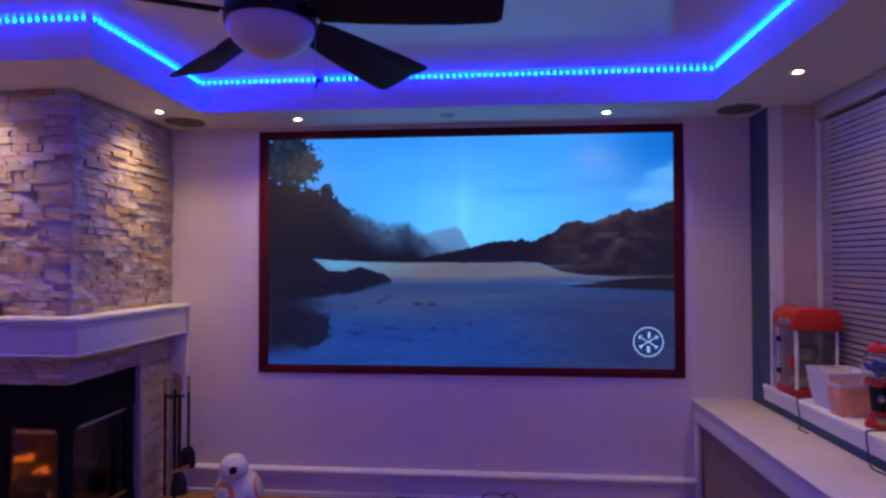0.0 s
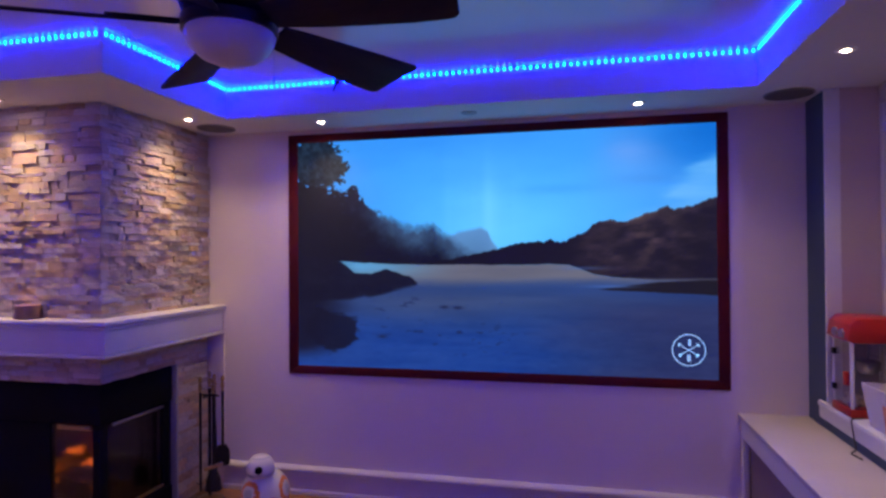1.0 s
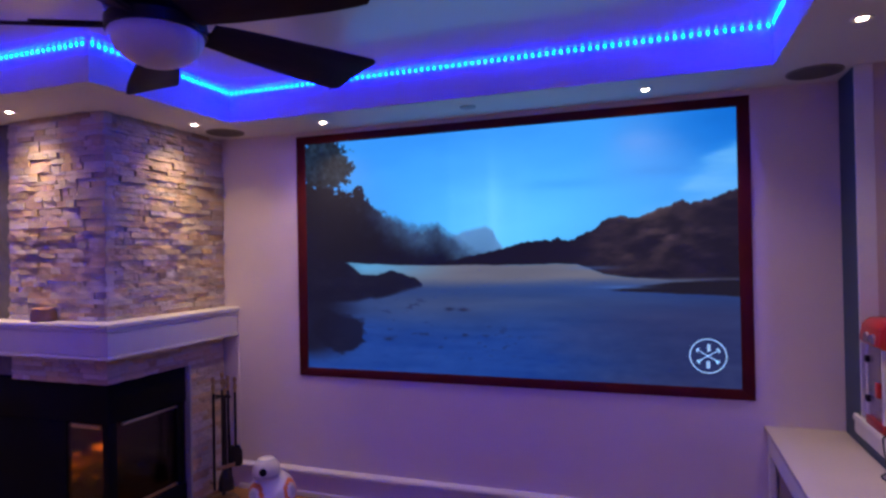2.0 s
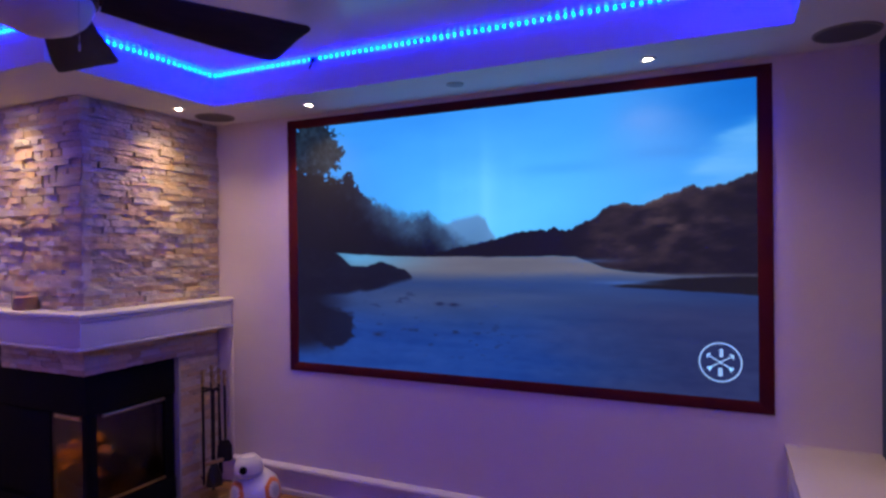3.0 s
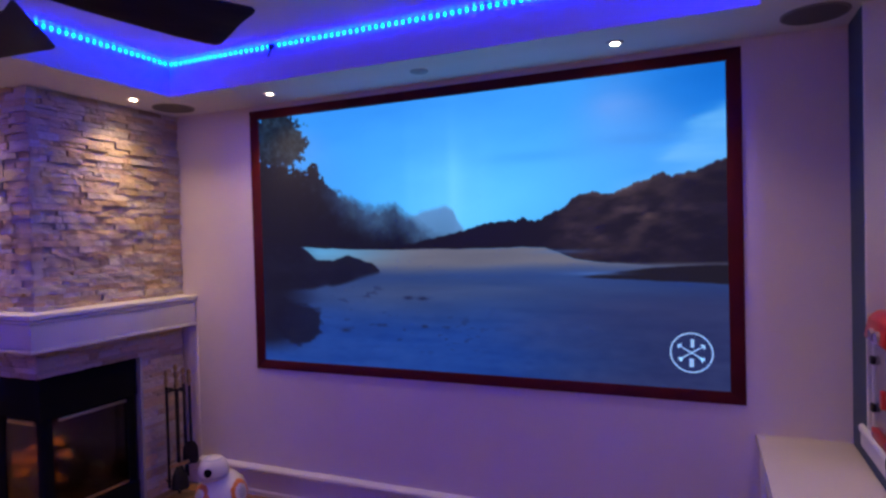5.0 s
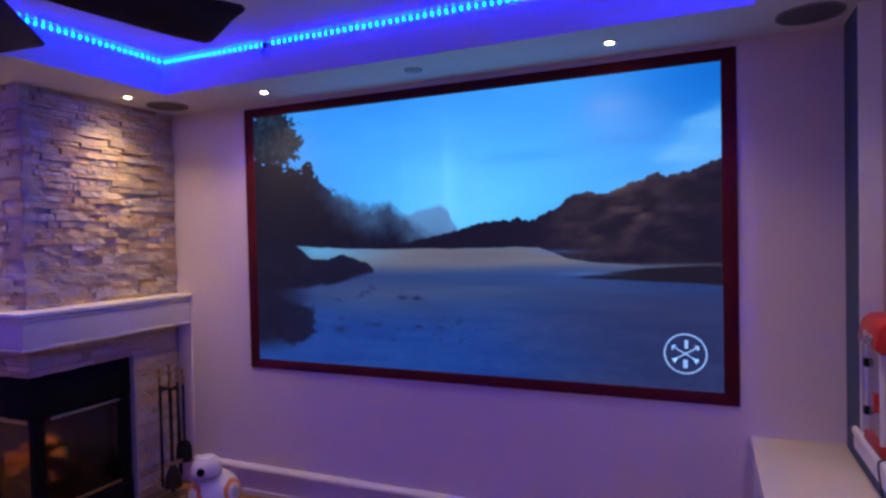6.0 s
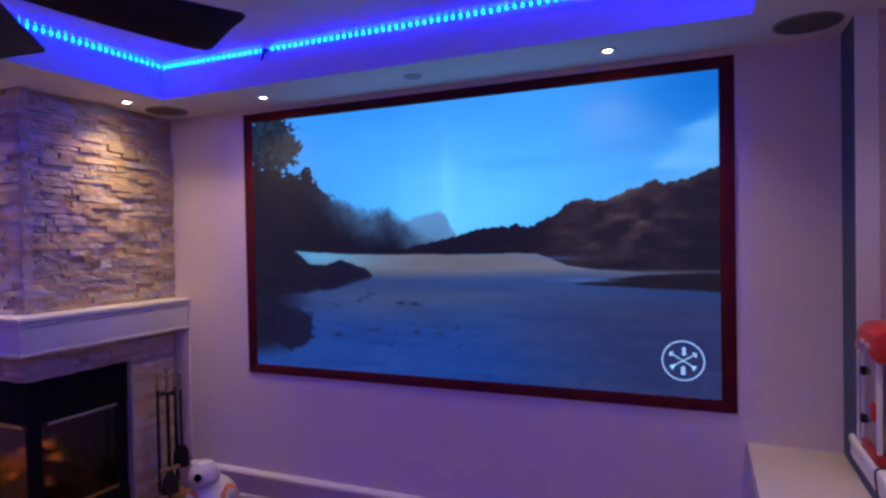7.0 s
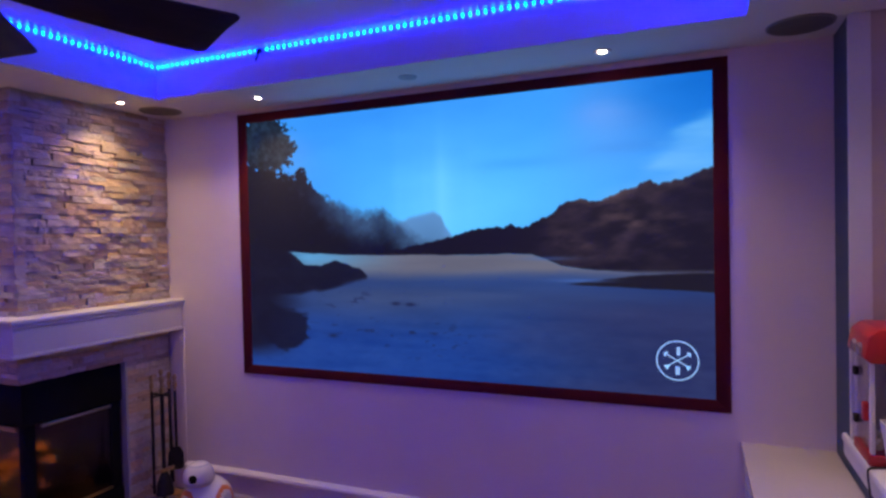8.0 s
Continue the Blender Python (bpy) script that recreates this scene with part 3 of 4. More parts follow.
low = np.interp(uu, [0.12, 0.231, 0.44, 0.679, 0.735, 0.785, 0.883, 1.0], [0.532, 0.545, 0.551, 0.551, 0.590, 0.603, 0.619, 0.628]) + 0.003 * rough
crag = fnoise(uu * 34 + vv * 14, vv * 44, 5, 17) * (0.6 + 0.6 * fnoise(uu * 9, vv * 9, 2, 19))
sunlit = step(0.66, 0.76, uu) * step(1.1, 0.84, uu) * (1.2 - 3.0 * (vv - far)).clip(0.25, 1.2)
rock = rgb(20, 17, 34) + np.clip(crag + 0.20, 0, 1)[..., None] * rgb(74, 56, 42) * sunlit[..., None]
rock = rock + rgb(40, 36, 30) * (step(0.020, 0.002, vv - far) * step(0.74, 0.80, uu) * (0.5 + 0.5 * rough))[..., None]
col = lay(col, rock, step(-0.0035, 0.0035, vv - far) * step(0.004, -0.004, vv - low))
# water and wet sand
wv = np.clip((vv - 0.545) / 0.455, 0, 1)
ripple = fnoise(uu * 7, vv * 52, 4, 23)
stir = fnoise(uu * 5 + 2 * vv, vv * 16, 5, 62)
wat = np.zeros_like(col) + rgb(95, 96, 114)
wat = lay(wat, (86, 150, 198), step(0.44, 0.14, uu) * step(0.22, 0.02, wv))
wat = lay(wat, (38, 62, 118), step(0.11, 0.24, wv + 0.03 * stir))
wat = lay(wat, (24, 58, 134), step(0.3, 0.75, wv + 0.10 * stir) * step(0.92, 0.5, uu))
wat = lay(wat, (38, 45, 88), 0.9 * step(0.5, 0.95, uu + 0.08 * stir) * step(0.20, 0.45, wv))
wat = lay(wat, (62, 74, 110), 0.5 * blob(0.34, 0.72, 0.22, 0.07) + 0.3 * blob(0.6, 0.70, 0.3, 0.03))
wat = wat + (0.016 * ripple + 0.022 * stir + 0.018 * fnoise(uu * 42, vv * 60, 4, 61) * step(0.25, 0.8, wv))[..., None]
tracks = fnoise(uu * 46 + 14 * vv, vv * 74, 3, 63)
wat = lay(wat, (24, 34, 74), 0.7 * step(0.42, 0.62, tracks) * (blob(0.30, 0.77, 0.13, 0.09) + blob(0.44, 0.86, 0.12, 0.06)))
for u, v in ((0.383, 0.731), (0.416, 0.733), (0.225, 0.862)):
    wat = lay(wat, (22, 28, 62), 0.85 * blob(u, v, 0.011, 0.007))
col = lay(col, wat, step(-0.003, 0.003, vv - low) * step(0.10, 0.13, uu + 0.02 * rough) + step(0.60, 0.62, vv))
# spit with a bright wet edge
top = np.interp(uu, [0.742, 0.784, 0.834, 0.883, 1.0], [0.650, 0.640, 0.632, 0.619, 0.612]) + 0.003 * rough
foot = np.interp(uu, [0.742, 0.834, 0.929, 1.0], [0.652, 0.659, 0.666, 0.673]) + 0.002 * rough
col = lay(col, (22, 20, 32), step(-0.004, 0.004, vv - top) * step(0.004, -0.004, vv - foot) * step(0.735, 0.775, uu))
col = lay(col, (66, 100, 168), 0.7 * blob(0.775, 0.640, 0.05, 0.006) + 0.45 * blob(0.71, 0.566, 0.05, 0.007))
# rocks on the near shore
dark = step(0.17, 0.02, uu + 0.03 * stir) * step(0.50, 0.56, vv) * step(0.99, 0.90, vv + 0.06 * uu)
col = lay(col, (15, 15, 34), 0.93 * dark)
rt = np.interp(uu, [0.0, 0.116, 0.154, 0.2, 0.216, 0.238, 0.267, 0.295, 0.309, 0.318], [0.50, 0.536, 0.583, 0.589, 0.576, 0.570, 0.586, 0.60, 0.62, 0.634]) + 0.006 * fnoise(uu * 60, vv * 10, 4, 31)
rb = np.interp(uu, [0.0, 0.088, 0.152, 0.213, 0.243, 0.287, 0.318], [0.72, 0.705, 0.697, 0.685, 0.670, 0.648, 0.630]) + 0.008 * fnoise(uu * 30, vv * 20, 4, 33)
stone_tone = rgb(13, 14, 34) + 0.03 * np.clip(fnoise(uu * 44, vv * 40, 4, 34), 0, 1)[..., None]
col = lay(col, stone_tone, 0.96 * step(-0.004, 0.004, vv - rt) * step(0.012, -0.010, vv - rb) * step(0.32, 0.312, uu))
lump = blob(0.085, 0.83, 0.085, 0.085) + 0.30 * fnoise(uu * 24, vv * 26, 4, 35)
col = lay(col, stone_tone, 0.85 * step(0.34, 0.52, lump))
col = np.clip(col, 0, 1)
lin = np.where(col <= 0.04045, col / 12.92, ((col + 0.055) / 1.055) ** 2.4)

me = bpy.data.meshes.new("image_surface")
xs = IX0 + (IX1 - IX0) * uu
zs = IZ1 - (IZ1 - IZ0) * vv
co = np.stack([xs, np.full_like(xs, W - 0.003), zs], -1).reshape(-1, 3)
idx = np.arange(NU * NV).reshape(NV, NU)
faces = np.stack([idx[:-1, :-1], idx[1:, :-1], idx[1:, 1:], idx[:-1, 1:]], -1).reshape(-1, 4)
me.from_pydata(co.tolist(), [], faces.tolist())
at = me.color_attributes.new("picture", "FLOAT_COLOR", "POINT")
at.data.foreach_set("color", np.concatenate([lin.reshape(-1, 3), np.ones((NU * NV, 1))], 1).ravel())
PIC = bpy.data.materials.new("projected_picture")
PIC.use_nodes = True
n, l = PIC.node_tree.nodes, PIC.node_tree.links
b = n["Principled BSDF"]
b.inputs["Base Color"].default_value, b.inputs["Roughness"].default_value = (0.02, 0.02, 0.02, 1), 0.9
an = n.new("ShaderNodeAttribute")
an.attribute_name = "picture"
l.new(an.outputs["Color"], b.inputs["Emission Color"])
b.inputs["Specular IOR Level"].default_value = 0.0
b.inputs["Emission Strength"].default_value = 1.16
me.materials.append(PIC)
ims = new("image_surface", me)
ims.parent = screen
tagged(ims, "projected picture of a lake between dark hills")

# round emblem in the picture: ring, crossed shafts, two short bars
EX, EZ, ER, EY = 0.907, 0.891, 0.083, W - 0.0045
bm = B()
seg = 48
for r0, r1 in ((ER - 0.0055, ER),):
    a = [bm.verts.new((EX + r0 * math.cos(2 * math.pi * k / seg), EY, EZ + r0 * math.sin(2 * math.pi * k / seg))) for k in range(seg)]
    c = [bm.verts.new((EX + r1 * math.cos(2 * math.pi * k / seg), EY, EZ + r1 * math.sin(2 * math.pi * k / seg))) for k in range(seg)]
    for k in range(seg):
        bm.faces.new((a[k], a[(k + 1) % seg], c[(k + 1) % seg], c[k]))


def bar(x0, z0, x1, z1, w):
    d = Vector((x1 - x0, 0, z1 - z0)).normalized()
    s = Vector((-d.z, 0, d.x)) * w / 2
    p, q = Vector((EX + x0, EY, EZ + z0)), Vector((EX + x1, EY, EZ + z1))
    bm.faces.new([bm.verts.new(t) for t in (p + s, p - s, q - s, q + s)])


for s in (-1, 1):
    bar(-0.050 * s, -0.030, 0.050 * s, 0.030, 0.0045)
    bar(0.050 * s, 0.030, 0.036 * s, 0.034, 0.006)
    bar(0.050 * s, 0.030, 0.048 * s, 0.016, 0.006)
    bar(-0.050 * s, -0.020, -0.036 * s, -0.030, 0.006)
    bar(-0.042 * s, -0.038, -0.034 * s, -0.018, 0.006)
bar(0.004, 0.022, 0.004, 0.056, 0.013)
bar(0.000, -0.058, 0.000, -0.024, 0.016)
part("emblem", bm, MARK, screen, "pale blue ring emblem with crossed arrows", smooth=False)

# ---- things on the sill ----
pm = thing("popcorn_machine", (1.456, 2.868, SILL), "red and white tabletop popcorn machine with clear sides", "popcorn machine")
PX, PY = 0.202, 0.196
pm.scale = (1, 1, 1.035)
part("base", box(B(), 0, PX, 0, PY, 0, 0.035, 0.006), DARKRED, pm, "red tray base")
bm = B()
prism(bm, [(-0.014, 0.318), (-0.002, 0.380), (0.026, 0.404), (PX - 0.026, 0.404), (PX + 0.002, 0.380), (PX + 0.014, 0.318), (PX - 0.004, 0.303), (0.004, 0.303)], "y", -0.016, PY + 0.016)
bmesh.ops.bevel(bm, geom=list(bm.edges), offset=0.006, segments=2, affect="EDGES", profile=0.5)
part("roof", bm, RED, pm, "glossy red roof")
for x, y in ((0.004, 0.004), (PX - 0.018, 0.004), (0.004, PY - 0.018), (PX - 0.018, PY - 0.018)):
    part("post", box(B(), x, x + 0.014, y, y + 0.014, 0.035, 0.305, 0.002), WHITEP, pm, "white corner post")
for x0, x1, y0, y1 in ((0.009, 0.012, 0.02, PY - 0.02), (PX - 0.012, PX - 0.009, 0.02, PY - 0.02), (0.02, PX - 0.02, 0.009, 0.012)):
    part("pane", box(B(), x0, x1, y0, y1, 0.036, 0.303), CLEAR, pm, smooth=False)
part("pane", box(B(), 0.02, PX - 0.02, PY - 0.012, PY - 0.009, 0.036, 0.303), CLEAR, pm, smooth=False)
part("kettle", lathe(B(), [(0, 0.165), (0.030, 0.165), (0.042, 0.18), (0.044, 0.215), (0.036, 0.222), (0, 0.226)], 24, pose(PX * 0.55, PY * 0.55, 0)), CHROME, pm, "steel popping kettle")
part("kettle_hanger", rod(B(), (PX * 0.55, PY * 0.55, 0.222), (PX * 0.55, PY * 0.55, 0.303), 0.006), CHROME, pm)
bm = B()
for _ in range(70):
    bmesh.ops.create_icosphere(bm, subdivisions=1, radius=random.uniform(0.007, 0.012), matrix=pose(random.uniform(0.03, PX - 0.03), random.uniform(0.03, PY - 0.03), 0.042 + random.uniform(0, 0.035)))
tagged(part("popcorn", bm, POP, pm, "heap of popcorn"), kind="stuff")
part("door_latch", box(B(), -0.006, 0.010, 0.030, 0.062, 0.125, 0.180, 0.004), RED, pm, "red door latch")
for z in (0.085, 0.235):
    part("hinge", box(B(), -0.004, 0.010, PY - 0.034, PY - 0.008, z, z + 0.026, 0.003), IRON, pm, "dark hinge")
bm = B()
for y0 in (0.02, 0.09):
    prism(bm, [(y0, 0.320), (y0 + 0.055, 0.320), (y0 + 0.050, 0.345), (y0 + 0.028, 0.356), (y0 + 0.006, 0.345)], "x", -0.018, -0.004)
part("roof_badge", bm, BADGE, pm, "white scallop badges on the roof end, shade in their colour")


def tapered(bm, w, d, h, flare, open_top=True, t=0.002):
    """A tub with a rectangular foot that widens to the rim, with wall thickness."""
    def ring(k, z, inset):
        a, c = w / 2 + k * flare - inset, d / 2 + k * flare - inset
        return [bm.verts.new(p) for p in ((-a, -c, z), (a, -c, z), (a, c, z), (-a, c, z))]
    rs = [ring(0, 0, 0), ring(1, h, 0), ring(1, h, t), ring(0, t, t)]
    for a, c in zip(rs, rs[1:]):
        for k in range(4):
            bm.faces.new((a[k], a[(k + 1) % 4], c[(k + 1) % 4], c[k]))
    bm.faces.new(rs[0][::-1])
    bm.faces.new(rs[3])
    return bm


tub = thing("popcorn_tub", (1.560, 2.690, SILL), "large white flared popcorn tub on the sill", "tub")
part("tub", tapered(B(), 0.150, 0.150, 0.164, 0.022), PAPER, tub, smooth=False)
bm = B()
for s in ((-0.097, 0.097, -0.097, -0.092), (-0.097, 0.097, 0.092, 0.097), (-0.097, -0.092, -0.092, 0.092), (0.092, 0.097, -0.092, 0.092)):
    box(bm, *s, 0.160, 0.168, 0.001)
part("rim", bm, PAPER, tub, "rolled rim")
pb = thing("popcorn_box", (1.527, 2.560, SILL), "orange printed popcorn box with a pale rim", "box")
pb.rotation_euler = (0, 0, radians(8))
part("box", tapered(B(), 0.120, 0.060, 0.132, 0.010), ORANGE, pb, smooth=False)
bm = B()
for s in ((-0.071, 0.071, -0.041, -0.038), (-0.071, 0.071, 0.038, 0.041), (-0.071, -0.068, -0.038, 0.038), (0.068, 0.071, -0.038, 0.038)):
    box(bm, *s, 0.122, 0.136)
part("rim_band", bm, PAPER, pb, "pale rim band", smooth=False)
bm = B()
for k in range(5):
    bmesh.ops.create_icosphere(bm, subdivisions=2, radius=random.uniform(0.008, 0.014), matrix=pose(0.030 + random.uniform(-0.02, 0.025), -0.031, 0.030 + 0.014 * k) @ Matrix.Diagonal((1, 0.25, 1, 1)))
part("printed_kernels", bm, mat("pale_print", (0.75, 0.45, 0.26), 0.6, bump=0.02), pb, "printed pale kernels")


def gumball(x, y, s, q, rot):
    g = thing("gumball_machine", (x, y, SILL), "red gumball machine with a clear globe on the sill", "gumball machine", "gumball machines")
    g.rotation_euler = (0, 0, radians(rot))
    part("base", lathe(B(), [(0, 0), (0.052 * q, 0), (0.054 * q, 0.010 * s), (0.044 * q, 0.034 * s), (0.030 * q, 0.052 * s), (0.028 * q, 0.060 * s), (0, 0.060 * s)], 28), RED, g, "red flared foot")
    part("column", lathe(B(), [(0, 0.060 * s), (0.030 * q, 0.060 * s), (0.033 * q, 0.10 * s), (0.036 * q, 0.150 * s), (0, 0.150 * s)], 24), IRON, g, "dark column")
    part("chute", box(B(), -0.016 * s, 0.016 * s, -0.062 * s, -0.028 * s, 0.022 * s, 0.048 * s, 0.005 * s), BRASS, g, "brass chute")
    part("knob", lathe(B(), [(0, 0), (0.014 * q, 0), (0.014 * q, 0.012 * s), (0, 0.014 * s)], 16, pose(0, -0.032 * s, 0.11 * s, 90, 0, 0)), CHROME, g, "steel knob")
    part("collar", lathe(B(), [(0, 0.150 * s), (0.050 * q, 0.150 * s), (0.056 * q, 0.160 * s), (0.052 * q, 0.172 * s), (0, 0.172 * s)], 28), RED, g, "red collar")
    part("globe", lathe(B(), [(0.044 * q, 0.172 * s), (0.060 * q, 0.195 * s), (0.064 * q, 0.220 * s), (0.056 * q, 0.250 * s), (0.036 * q, 0.270 * s), (0.034 * q, 0.268 * s), (0.053 * q, 0.249 * s), (0.061 * q, 0.220 * s), (0.057 * q, 0.196 * s), (0.042 * q, 0.174 * s)], 28), CLEAR, g, "clear globe")
    bm = B()
    for _ in range(22):
        a, r = random.uniform(0, 6.28), random.uniform(0, 0.036) * s
        bmesh.ops.create_icosphere(bm, subdivisions=2, radius=0.010 * s, matrix=pose(r * math.cos(a), r * math.sin(a), (0.186 + random.uniform(0, 0.04)) * s))
    tagged(part("sweets", bm, BLUEP, g, "blue sweets"), kind="stuff")
    part("lid", lathe(B(), [(0.040 * q, 0.266 * s), (0.044 * q, 0.272 * s), (0.036 * q, 0.290 * s), (0.012 * q, 0.298 * s), (0.010 * q, 0.308 * s), (0, 0.310 * s)], 28), RED, g, "glossy red lid")


gumball(1.532, 2.375, 1.08, 0.88, -20)
gumball(1.560, 2.250, 0.98, 0.85, -12)


def cord(pts, label, name="power_cord"):
    p = [Vector(q) for q in pts]
    out = []
    for i in range(len(p) - 1):
        a, b_, c, d = p[max(i - 1, 0)], p[i], p[i + 1], p[min(i + 2, len(p) - 1)]
        for k in range(8):
            t = k / 8
            out.append(0.5 * ((2 * b_) + (c - a) * t + (2 * a - 5 * b_ + 4 * c - d) * t * t + (3 * b_ - a - 3 * c + d) * t ** 3))
    out.append(p[-1])
    tagged(new(name, mesh_of(name, tube(B(), out, 0.003, 8), CABLE, True)), label, "cable")


BT = 0.580
cord([(1.50, 2.865, SILL + 0.004), (1.455, 2.845, SILL + 0.004), (1.444, 2.83, SILL - 0.01), (1.447, 2.815, SILL - 0.07), (1.447, 2.80, BT + 0.012), (1.42, 2.77, BT + 0.004), (1.43, 2.70, BT + 0.004)], "thin black power cord hanging over the sill edge")
cord([(1.52, 2.32, SILL + 0.004), (1.455, 2.31, SILL + 0.004), (1.444, 2.305, SILL - 0.01), (1.447, 2.30, SILL - 0.07), (1.447, 2.29, BT + 0.012), (1.43, 2.24, BT + 0.004), (1.445, 2.15, BT + 0.004)], "thin black power cord hanging over the sill edge")

# ---- things by the hearth ----
tools = thing("fireplace_tool_set", (-1.742, 3.168, FLOOR), "black iron fireplace tools with brass handles on a stand", "fireplace tools")
part("base", lathe(B(), [(0, 0), (0.078, 0), (0.080, 0.008), (0.066, 0.018), (0.020, 0.026), (0, 0.028)], 28), BRASS, tools, "round brass base")
part("stand_rod", rod(B(), (0, 0, 0.02), (0, 0, 0.645), 0.009), IRON, tools)
part("hook_arm", box(B(), -0.06, 0.06, -0.005, 0.005, 0.60, 0.612, 0.003), IRON, tools)
part("hook_arm", box(B(), -0.005, 0.005, -0.06, 0.06, 0.60, 0.612, 0.003), IRON, tools)
knob_prof = [(0.95 * r, 1.15 * z) for r, z in [(0, 0), (0.010, 0.004), (0.007, 0.014), (0.013, 0.026), (0.010, 0.044), (0.006, 0.052), (0.012, 0.062), (0.012, 0.072), (0.006, 0.082), (0, 0.084)]]
part("top_knob", lathe(B(), knob_prof, 16, pose(0, 0, 0.652)), BRASS, tools, "brass handle")


def bar_at(x, y, z):
    """A short flat bar that hangs a little askew."""
    bm = box(B(), -0.052, 0.052, -0.013, 0.013, -0.009, 0.009, 0.004)
    bmesh.ops.transform(bm, verts=bm.verts, matrix=pose(x, y, z, 0, -14, 25))
    return bm


for name, dx, dy, foot in (("poker", -0.040, -0.030, 0.06), ("tongs", -0.01, 0.062, 0.10), ("shovel", 0.062, 0.034, 0.27), ("brush", 0.050, -0.040, 0.18)):
    bm = rod(B(), (dx, dy, foot), (dx, dy, 0.632), 0.0075)
    if name == "tongs":
        rod(bm, (dx + 0.016, dy, foot), (dx + 0.004, dy, 0.45), 0.005)
    if name == "poker":
        rod(bm, (dx, dy, foot + 0.03), (dx - 0.03, dy, foot + 0.045), 0.005, 8, 0.002)
    t = part(name, bm, IRON, tools, "black iron " + name)
    part("handle", lathe(B(), knob_prof, 16, pose(dx, dy, 0.622)), BRASS, t, "brass handle")
    if name == "shovel":
        bm = B()
        prism(bm, [(-0.022, 0.0), (0.022, 0.0), (0.040, 0.035), (0.042, 0.11), (0.030, 0.125), (-0.030, 0.125), (-0.042, 0.11), (-0.040, 0.035)], "y", -0.003, 0.003)
        bmesh.ops.transform(bm, verts=bm.verts, matrix=pose(dx, dy - 0.006, 0.315, 180, 0, 40))
        part("pan", bm, IRON, t, "dark ash pan")
    if name == "brush":
        part("bristles", lathe(B(), [(0, 0.0), (0.045, 0.0), (0.040, 0.06), (0.016, 0.12), (0, 0.125)], 20, pose(dx, dy, 0.08)), IRON, t, "black bristles")
        part("brush_back", bar_at(dx, dy, 0.210), BRASS, t, "brass brush back")

bm = B()
toy_me = bpy.data.meshes.new("ball_toy")
bmesh.ops.create_uvsphere(bm, u_segments=72, v_segments=48, radius=0.128, matrix=pose(0, 0, 0.128))
lathe(bm, [(0.045, 0.236), (0.062, 0.240), (0.070, 0.249), (0.074, 0.262), (0.074, 0.278), (0.069, 0.302), (0.059, 0.322), (0.047, 0.334), (0.042, 0.340), (0.018, 0.344), (0, 0.345)], 36, pose(-0.004, -0.045, -0.004))
for f in bm.faces:
    f.material_index = 0
eye_faces = set(bm.faces)
lathe(bm, [(0, 0.006), (0.015, 0.005), (0.021, 0.0), (0.021, -0.01)], 20, pose(0.022, -0.111, 0.282, 82, 0, 22))
for f in bm.faces:
    c = f.calc_center_median()
    if f not in eye_faces:
        f.material_index = 3
    d = (c - Vector((0, 0, 0.128)))
    if c.z < 0.242 and d.length < 0.14:
        d.normalize()
        for ax in (Vector((0.97, 0.10, 0.22)), Vector((-0.30, -0.93, 0.20)), Vector((-0.6, 0.75, 0.1)), Vector((0.62, -0.62, -0.48))):
            a = math.degrees(d.angle(ax.normalized()))
            if 20 < a < 31:
                f.material_index = 1
            elif a < 12:
                f.material_index = 2
    elif f in eye_faces and (0.250 < c.z < 0.258 or 0.325 < c.z < 0.335):
        f.material_index = 2
    f.smooth = True
bm.to_mesh(toy_me)
bm.free()
for mm in (TOYW, TOYO, TOYG, BLACK):
    toy_me.materials.append(mm)
toy = tagged(new("ball_toy", toy_me), "round white and orange toy with a domed top, on the floor", "toy")
toy.matrix_basis = pose(-1.318, 3.045, FLOOR, 0, 0, 0)

mb = thing("media_box", (-0.32, 3.285, FLOOR), "low black electronic box on the floor by the baseboard", "electronics")
part("case", box(B(), -0.19, 0.17, -0.03, 0.03, 0.004, 0.026, 0.003), BLACK, mb)
for x in (-0.16, 0.14):
    part("foot", box(B(), x - 0.012, x + 0.012, -0.02, 0.02, 0, 0.004), CABLE, mb)
loop = []
for k in range(40):
    a = k / 39 * 4 * math.pi
    loop.append((0.085 + 0.055 * math.sin(a * 0.5 + 0.4) + 0.05 * math.cos(a), 3.295 - 0.012 * math.cos(a * 0.7), FLOOR + 0.042 + 0.036 * math.sin(a)))
cord([(-0.14, 3.29, FLOOR + 0.012), (-0.06, 3.29, FLOOR + 0.006)] + loop[::3] + [(0.22, 3.30, FLOOR + 0.005), (0.34, 3.32, FLOOR + 0.005)], "loops of black cable heaped by the baseboard", "loose_cable")

candle = thing("candle_jar", (-2.27, 2.475, MZ1), "wide pinkish candle in a low glass on the mantel", "candle")
part("wax", lathe(B(), [(0, 0.004), (0.056, 0.004), (0.060, 0.012), (0.060, 0.066), (0.052, 0.070), (0, 0.068)], 32), WAX, candle)
part("jar", lathe(B(), [(0, 0), (0.062, 0), (0.065, 0.006), (0.065, 0.094), (0.062, 0.094), (0.0615, 0.010), (0, 0.002)], 32), CLEAR, candle, "clear glass jar")
for dx in (-0.02, 0.02):
    part("wick", rod(B(), (dx, 0, 0.066), (dx, 0, 0.076), 0.0015, 6), CABLE, candle)

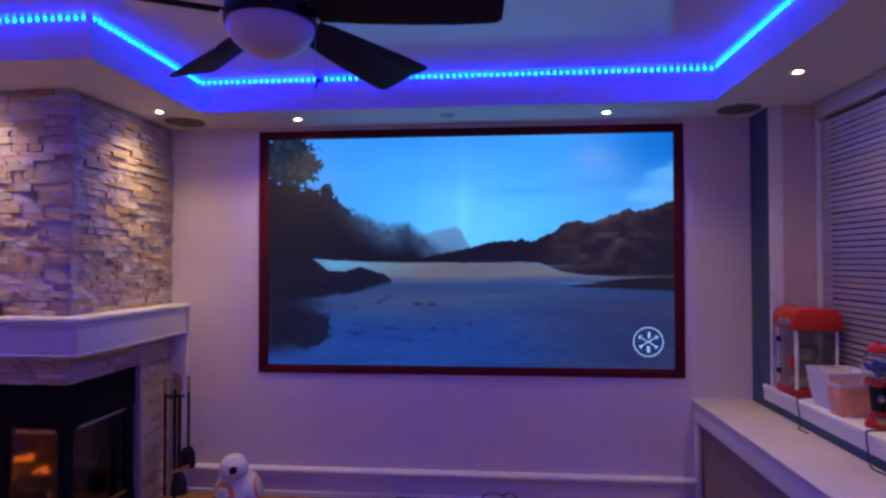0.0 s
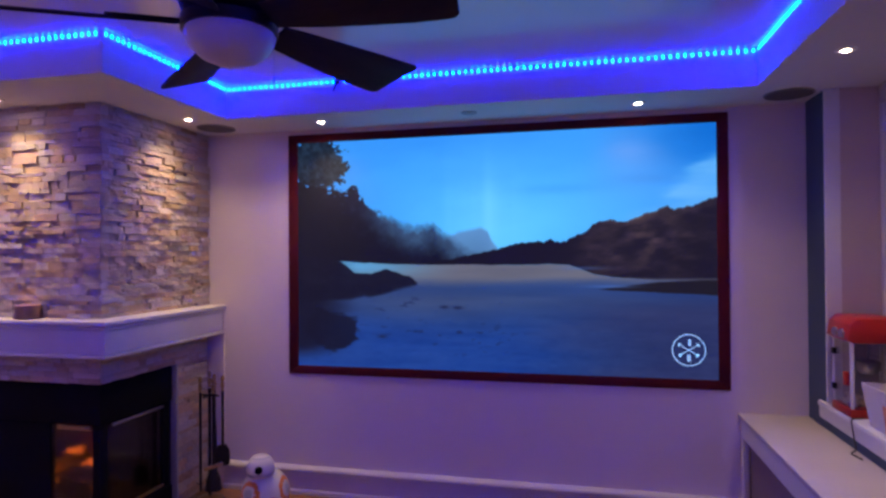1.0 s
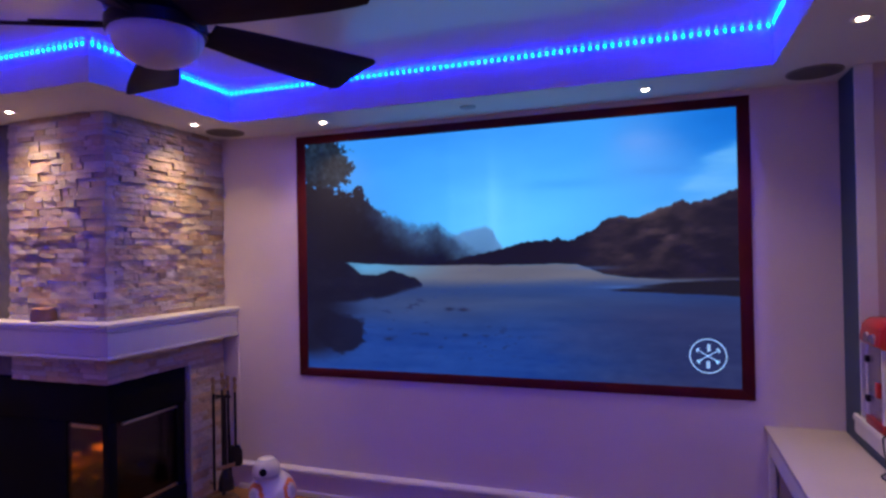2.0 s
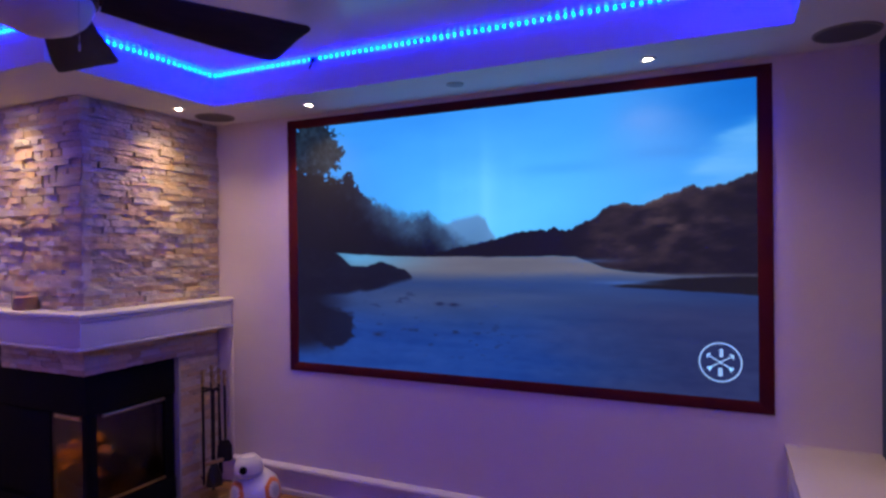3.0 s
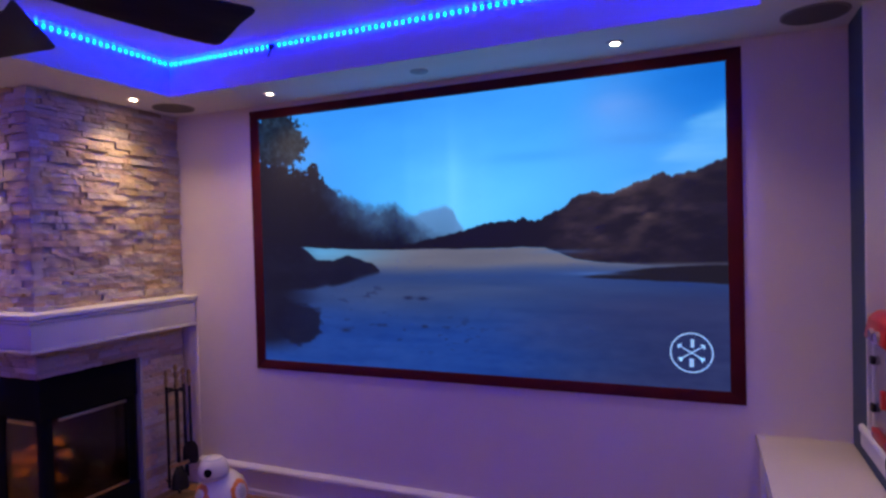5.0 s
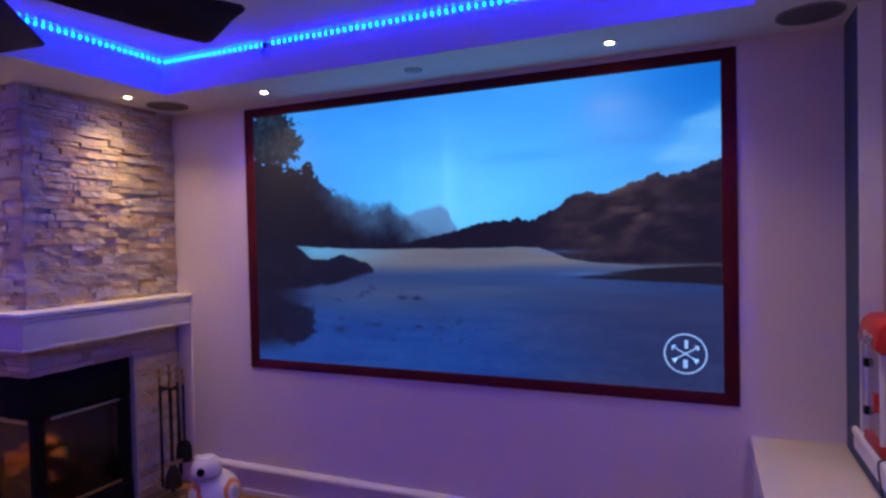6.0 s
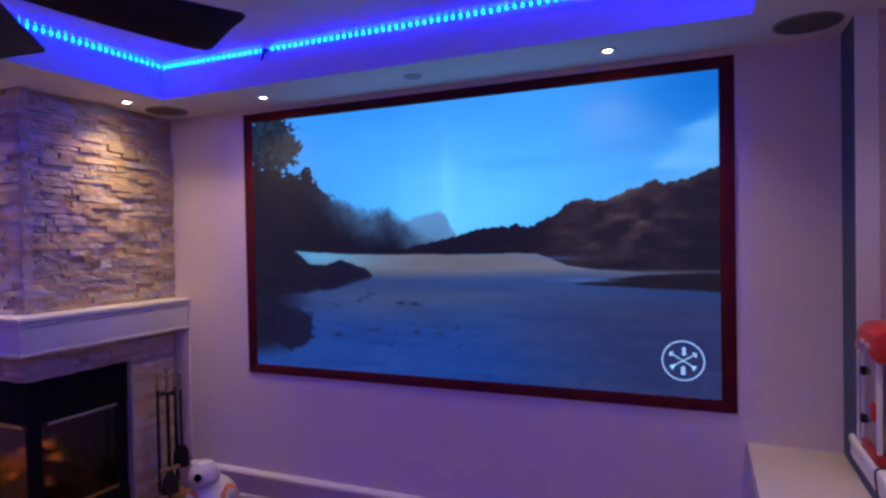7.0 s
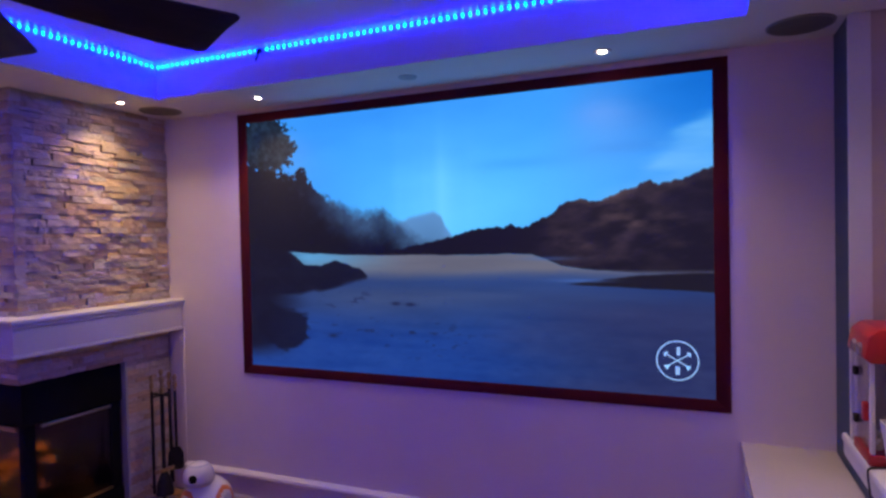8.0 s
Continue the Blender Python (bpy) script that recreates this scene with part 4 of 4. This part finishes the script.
# ---- floor planks ----
pl = mesh_of("plank", box(B(), 0, 1, -0.0605, 0.0605, -0.007, 0.0), WOOD)
y = W - 0.03
while y > YB + 0.07:
    lo, hi = (CX + 0.005 if y > CY - 0.05 else XL), 1.186 if y > 0.05 else XR
    x = lo - random.uniform(0, 0.9)
    while x < hi:
        L = random.uniform(0.7, 1.5)
        x0, x1 = max(x, lo), min(x + L, hi)
        if x1 - x0 > 0.03:
            p = new("plank", pl)
            p.parent = floor_ob
            p.matrix_basis = pose(x0, y - 0.061, FLOOR) @ Matrix.Diagonal((x1 - x0 - 0.002, 1, 1, 1))
        x += L
    y -= 0.1225

# ---- ledger stones ----
stones = []
for k in range(14):
    bm = B()
    bmesh.ops.create_cube(bm, size=1.0)
    bmesh.ops.subdivide_edges(bm, edges=[e for e in bm.edges if abs(e.verts[0].co.x - e.verts[1].co.x) > 0.5], cuts=3)
    for v in bm.verts:
        if v.co.y < -0.4:
            v.co.y += random.uniform(-0.09, 0.10)
            v.co.z += random.uniform(-0.06, 0.06)
            v.co.x += random.uniform(-0.012, 0.012)
    bmesh.ops.bevel(bm, geom=[e for e in bm.edges if all(v.co.y < -0.2 for v in e.verts)], offset=0.03, segments=1, affect="EDGES")
    stones.append(mesh_of("ledger_stone", bm, STONE))


def course(a0, a1, z0, z1, put, relief=1.0, owner=chim):
    z = z0
    while z < z1 - 0.008:
        h = min(random.choice((0.018, 0.022, 0.027, 0.032, 0.037)), z1 - z)
        if z1 - z - h < 0.018:
            h = z1 - z
        a = a0
        while a < a1 - 0.005:
            w = random.uniform(0.05, 0.17)
            if a1 - a - w < 0.06:
                w = a1 - a
            s = new("ledger_stone", random.choice(stones))
            s.parent = owner
            proud = relief * random.choice((0.0, 0.002, 0.004, 0.006, 0.009, 0.012))
            s.matrix_basis = put(a + w / 2, z + h / 2, proud) @ Matrix.Diagonal((w - 0.0015, 0.05, h - 0.0015, 1))
            a += w
        z += h


def side(a, z, proud):
    return pose(CX - 0.012 + proud - 0.010, a, z, 0, 0, 90)


def front(a, z, proud):
    return pose(a, CY + 0.012 - proud + 0.010, z)


surround = thing("fireplace_surround", (0, 0, 0), "grey stacked ledger stone surround below the mantel", "fireplace surround", kind="structure")
course(CY, W - 0.002, MZ1 + 0.001, SOFFIT - 0.001, side)
course(CY, W - 0.012, OZ, MZ0 - 0.001, side, 0.4, surround)
course(OY1 + 0.014, W - 0.012, FLOOR, OZ, side, 0.4, surround)
course(-2.55, CX + 0.011, MZ1 + 0.001, SOFFIT - 0.001, front)
course(-2.55, CX + 0.002, OZ, MZ0 - 0.001, front, 0.4, surround)
tagged(part("opening_trim", box(B(), CX - 0.03, CX + 0.012, OY1, OY1 + 0.013, FLOOR, OZ - 0.001, 0.002), GREYP, surround), "thin pale edge trim of the opening")
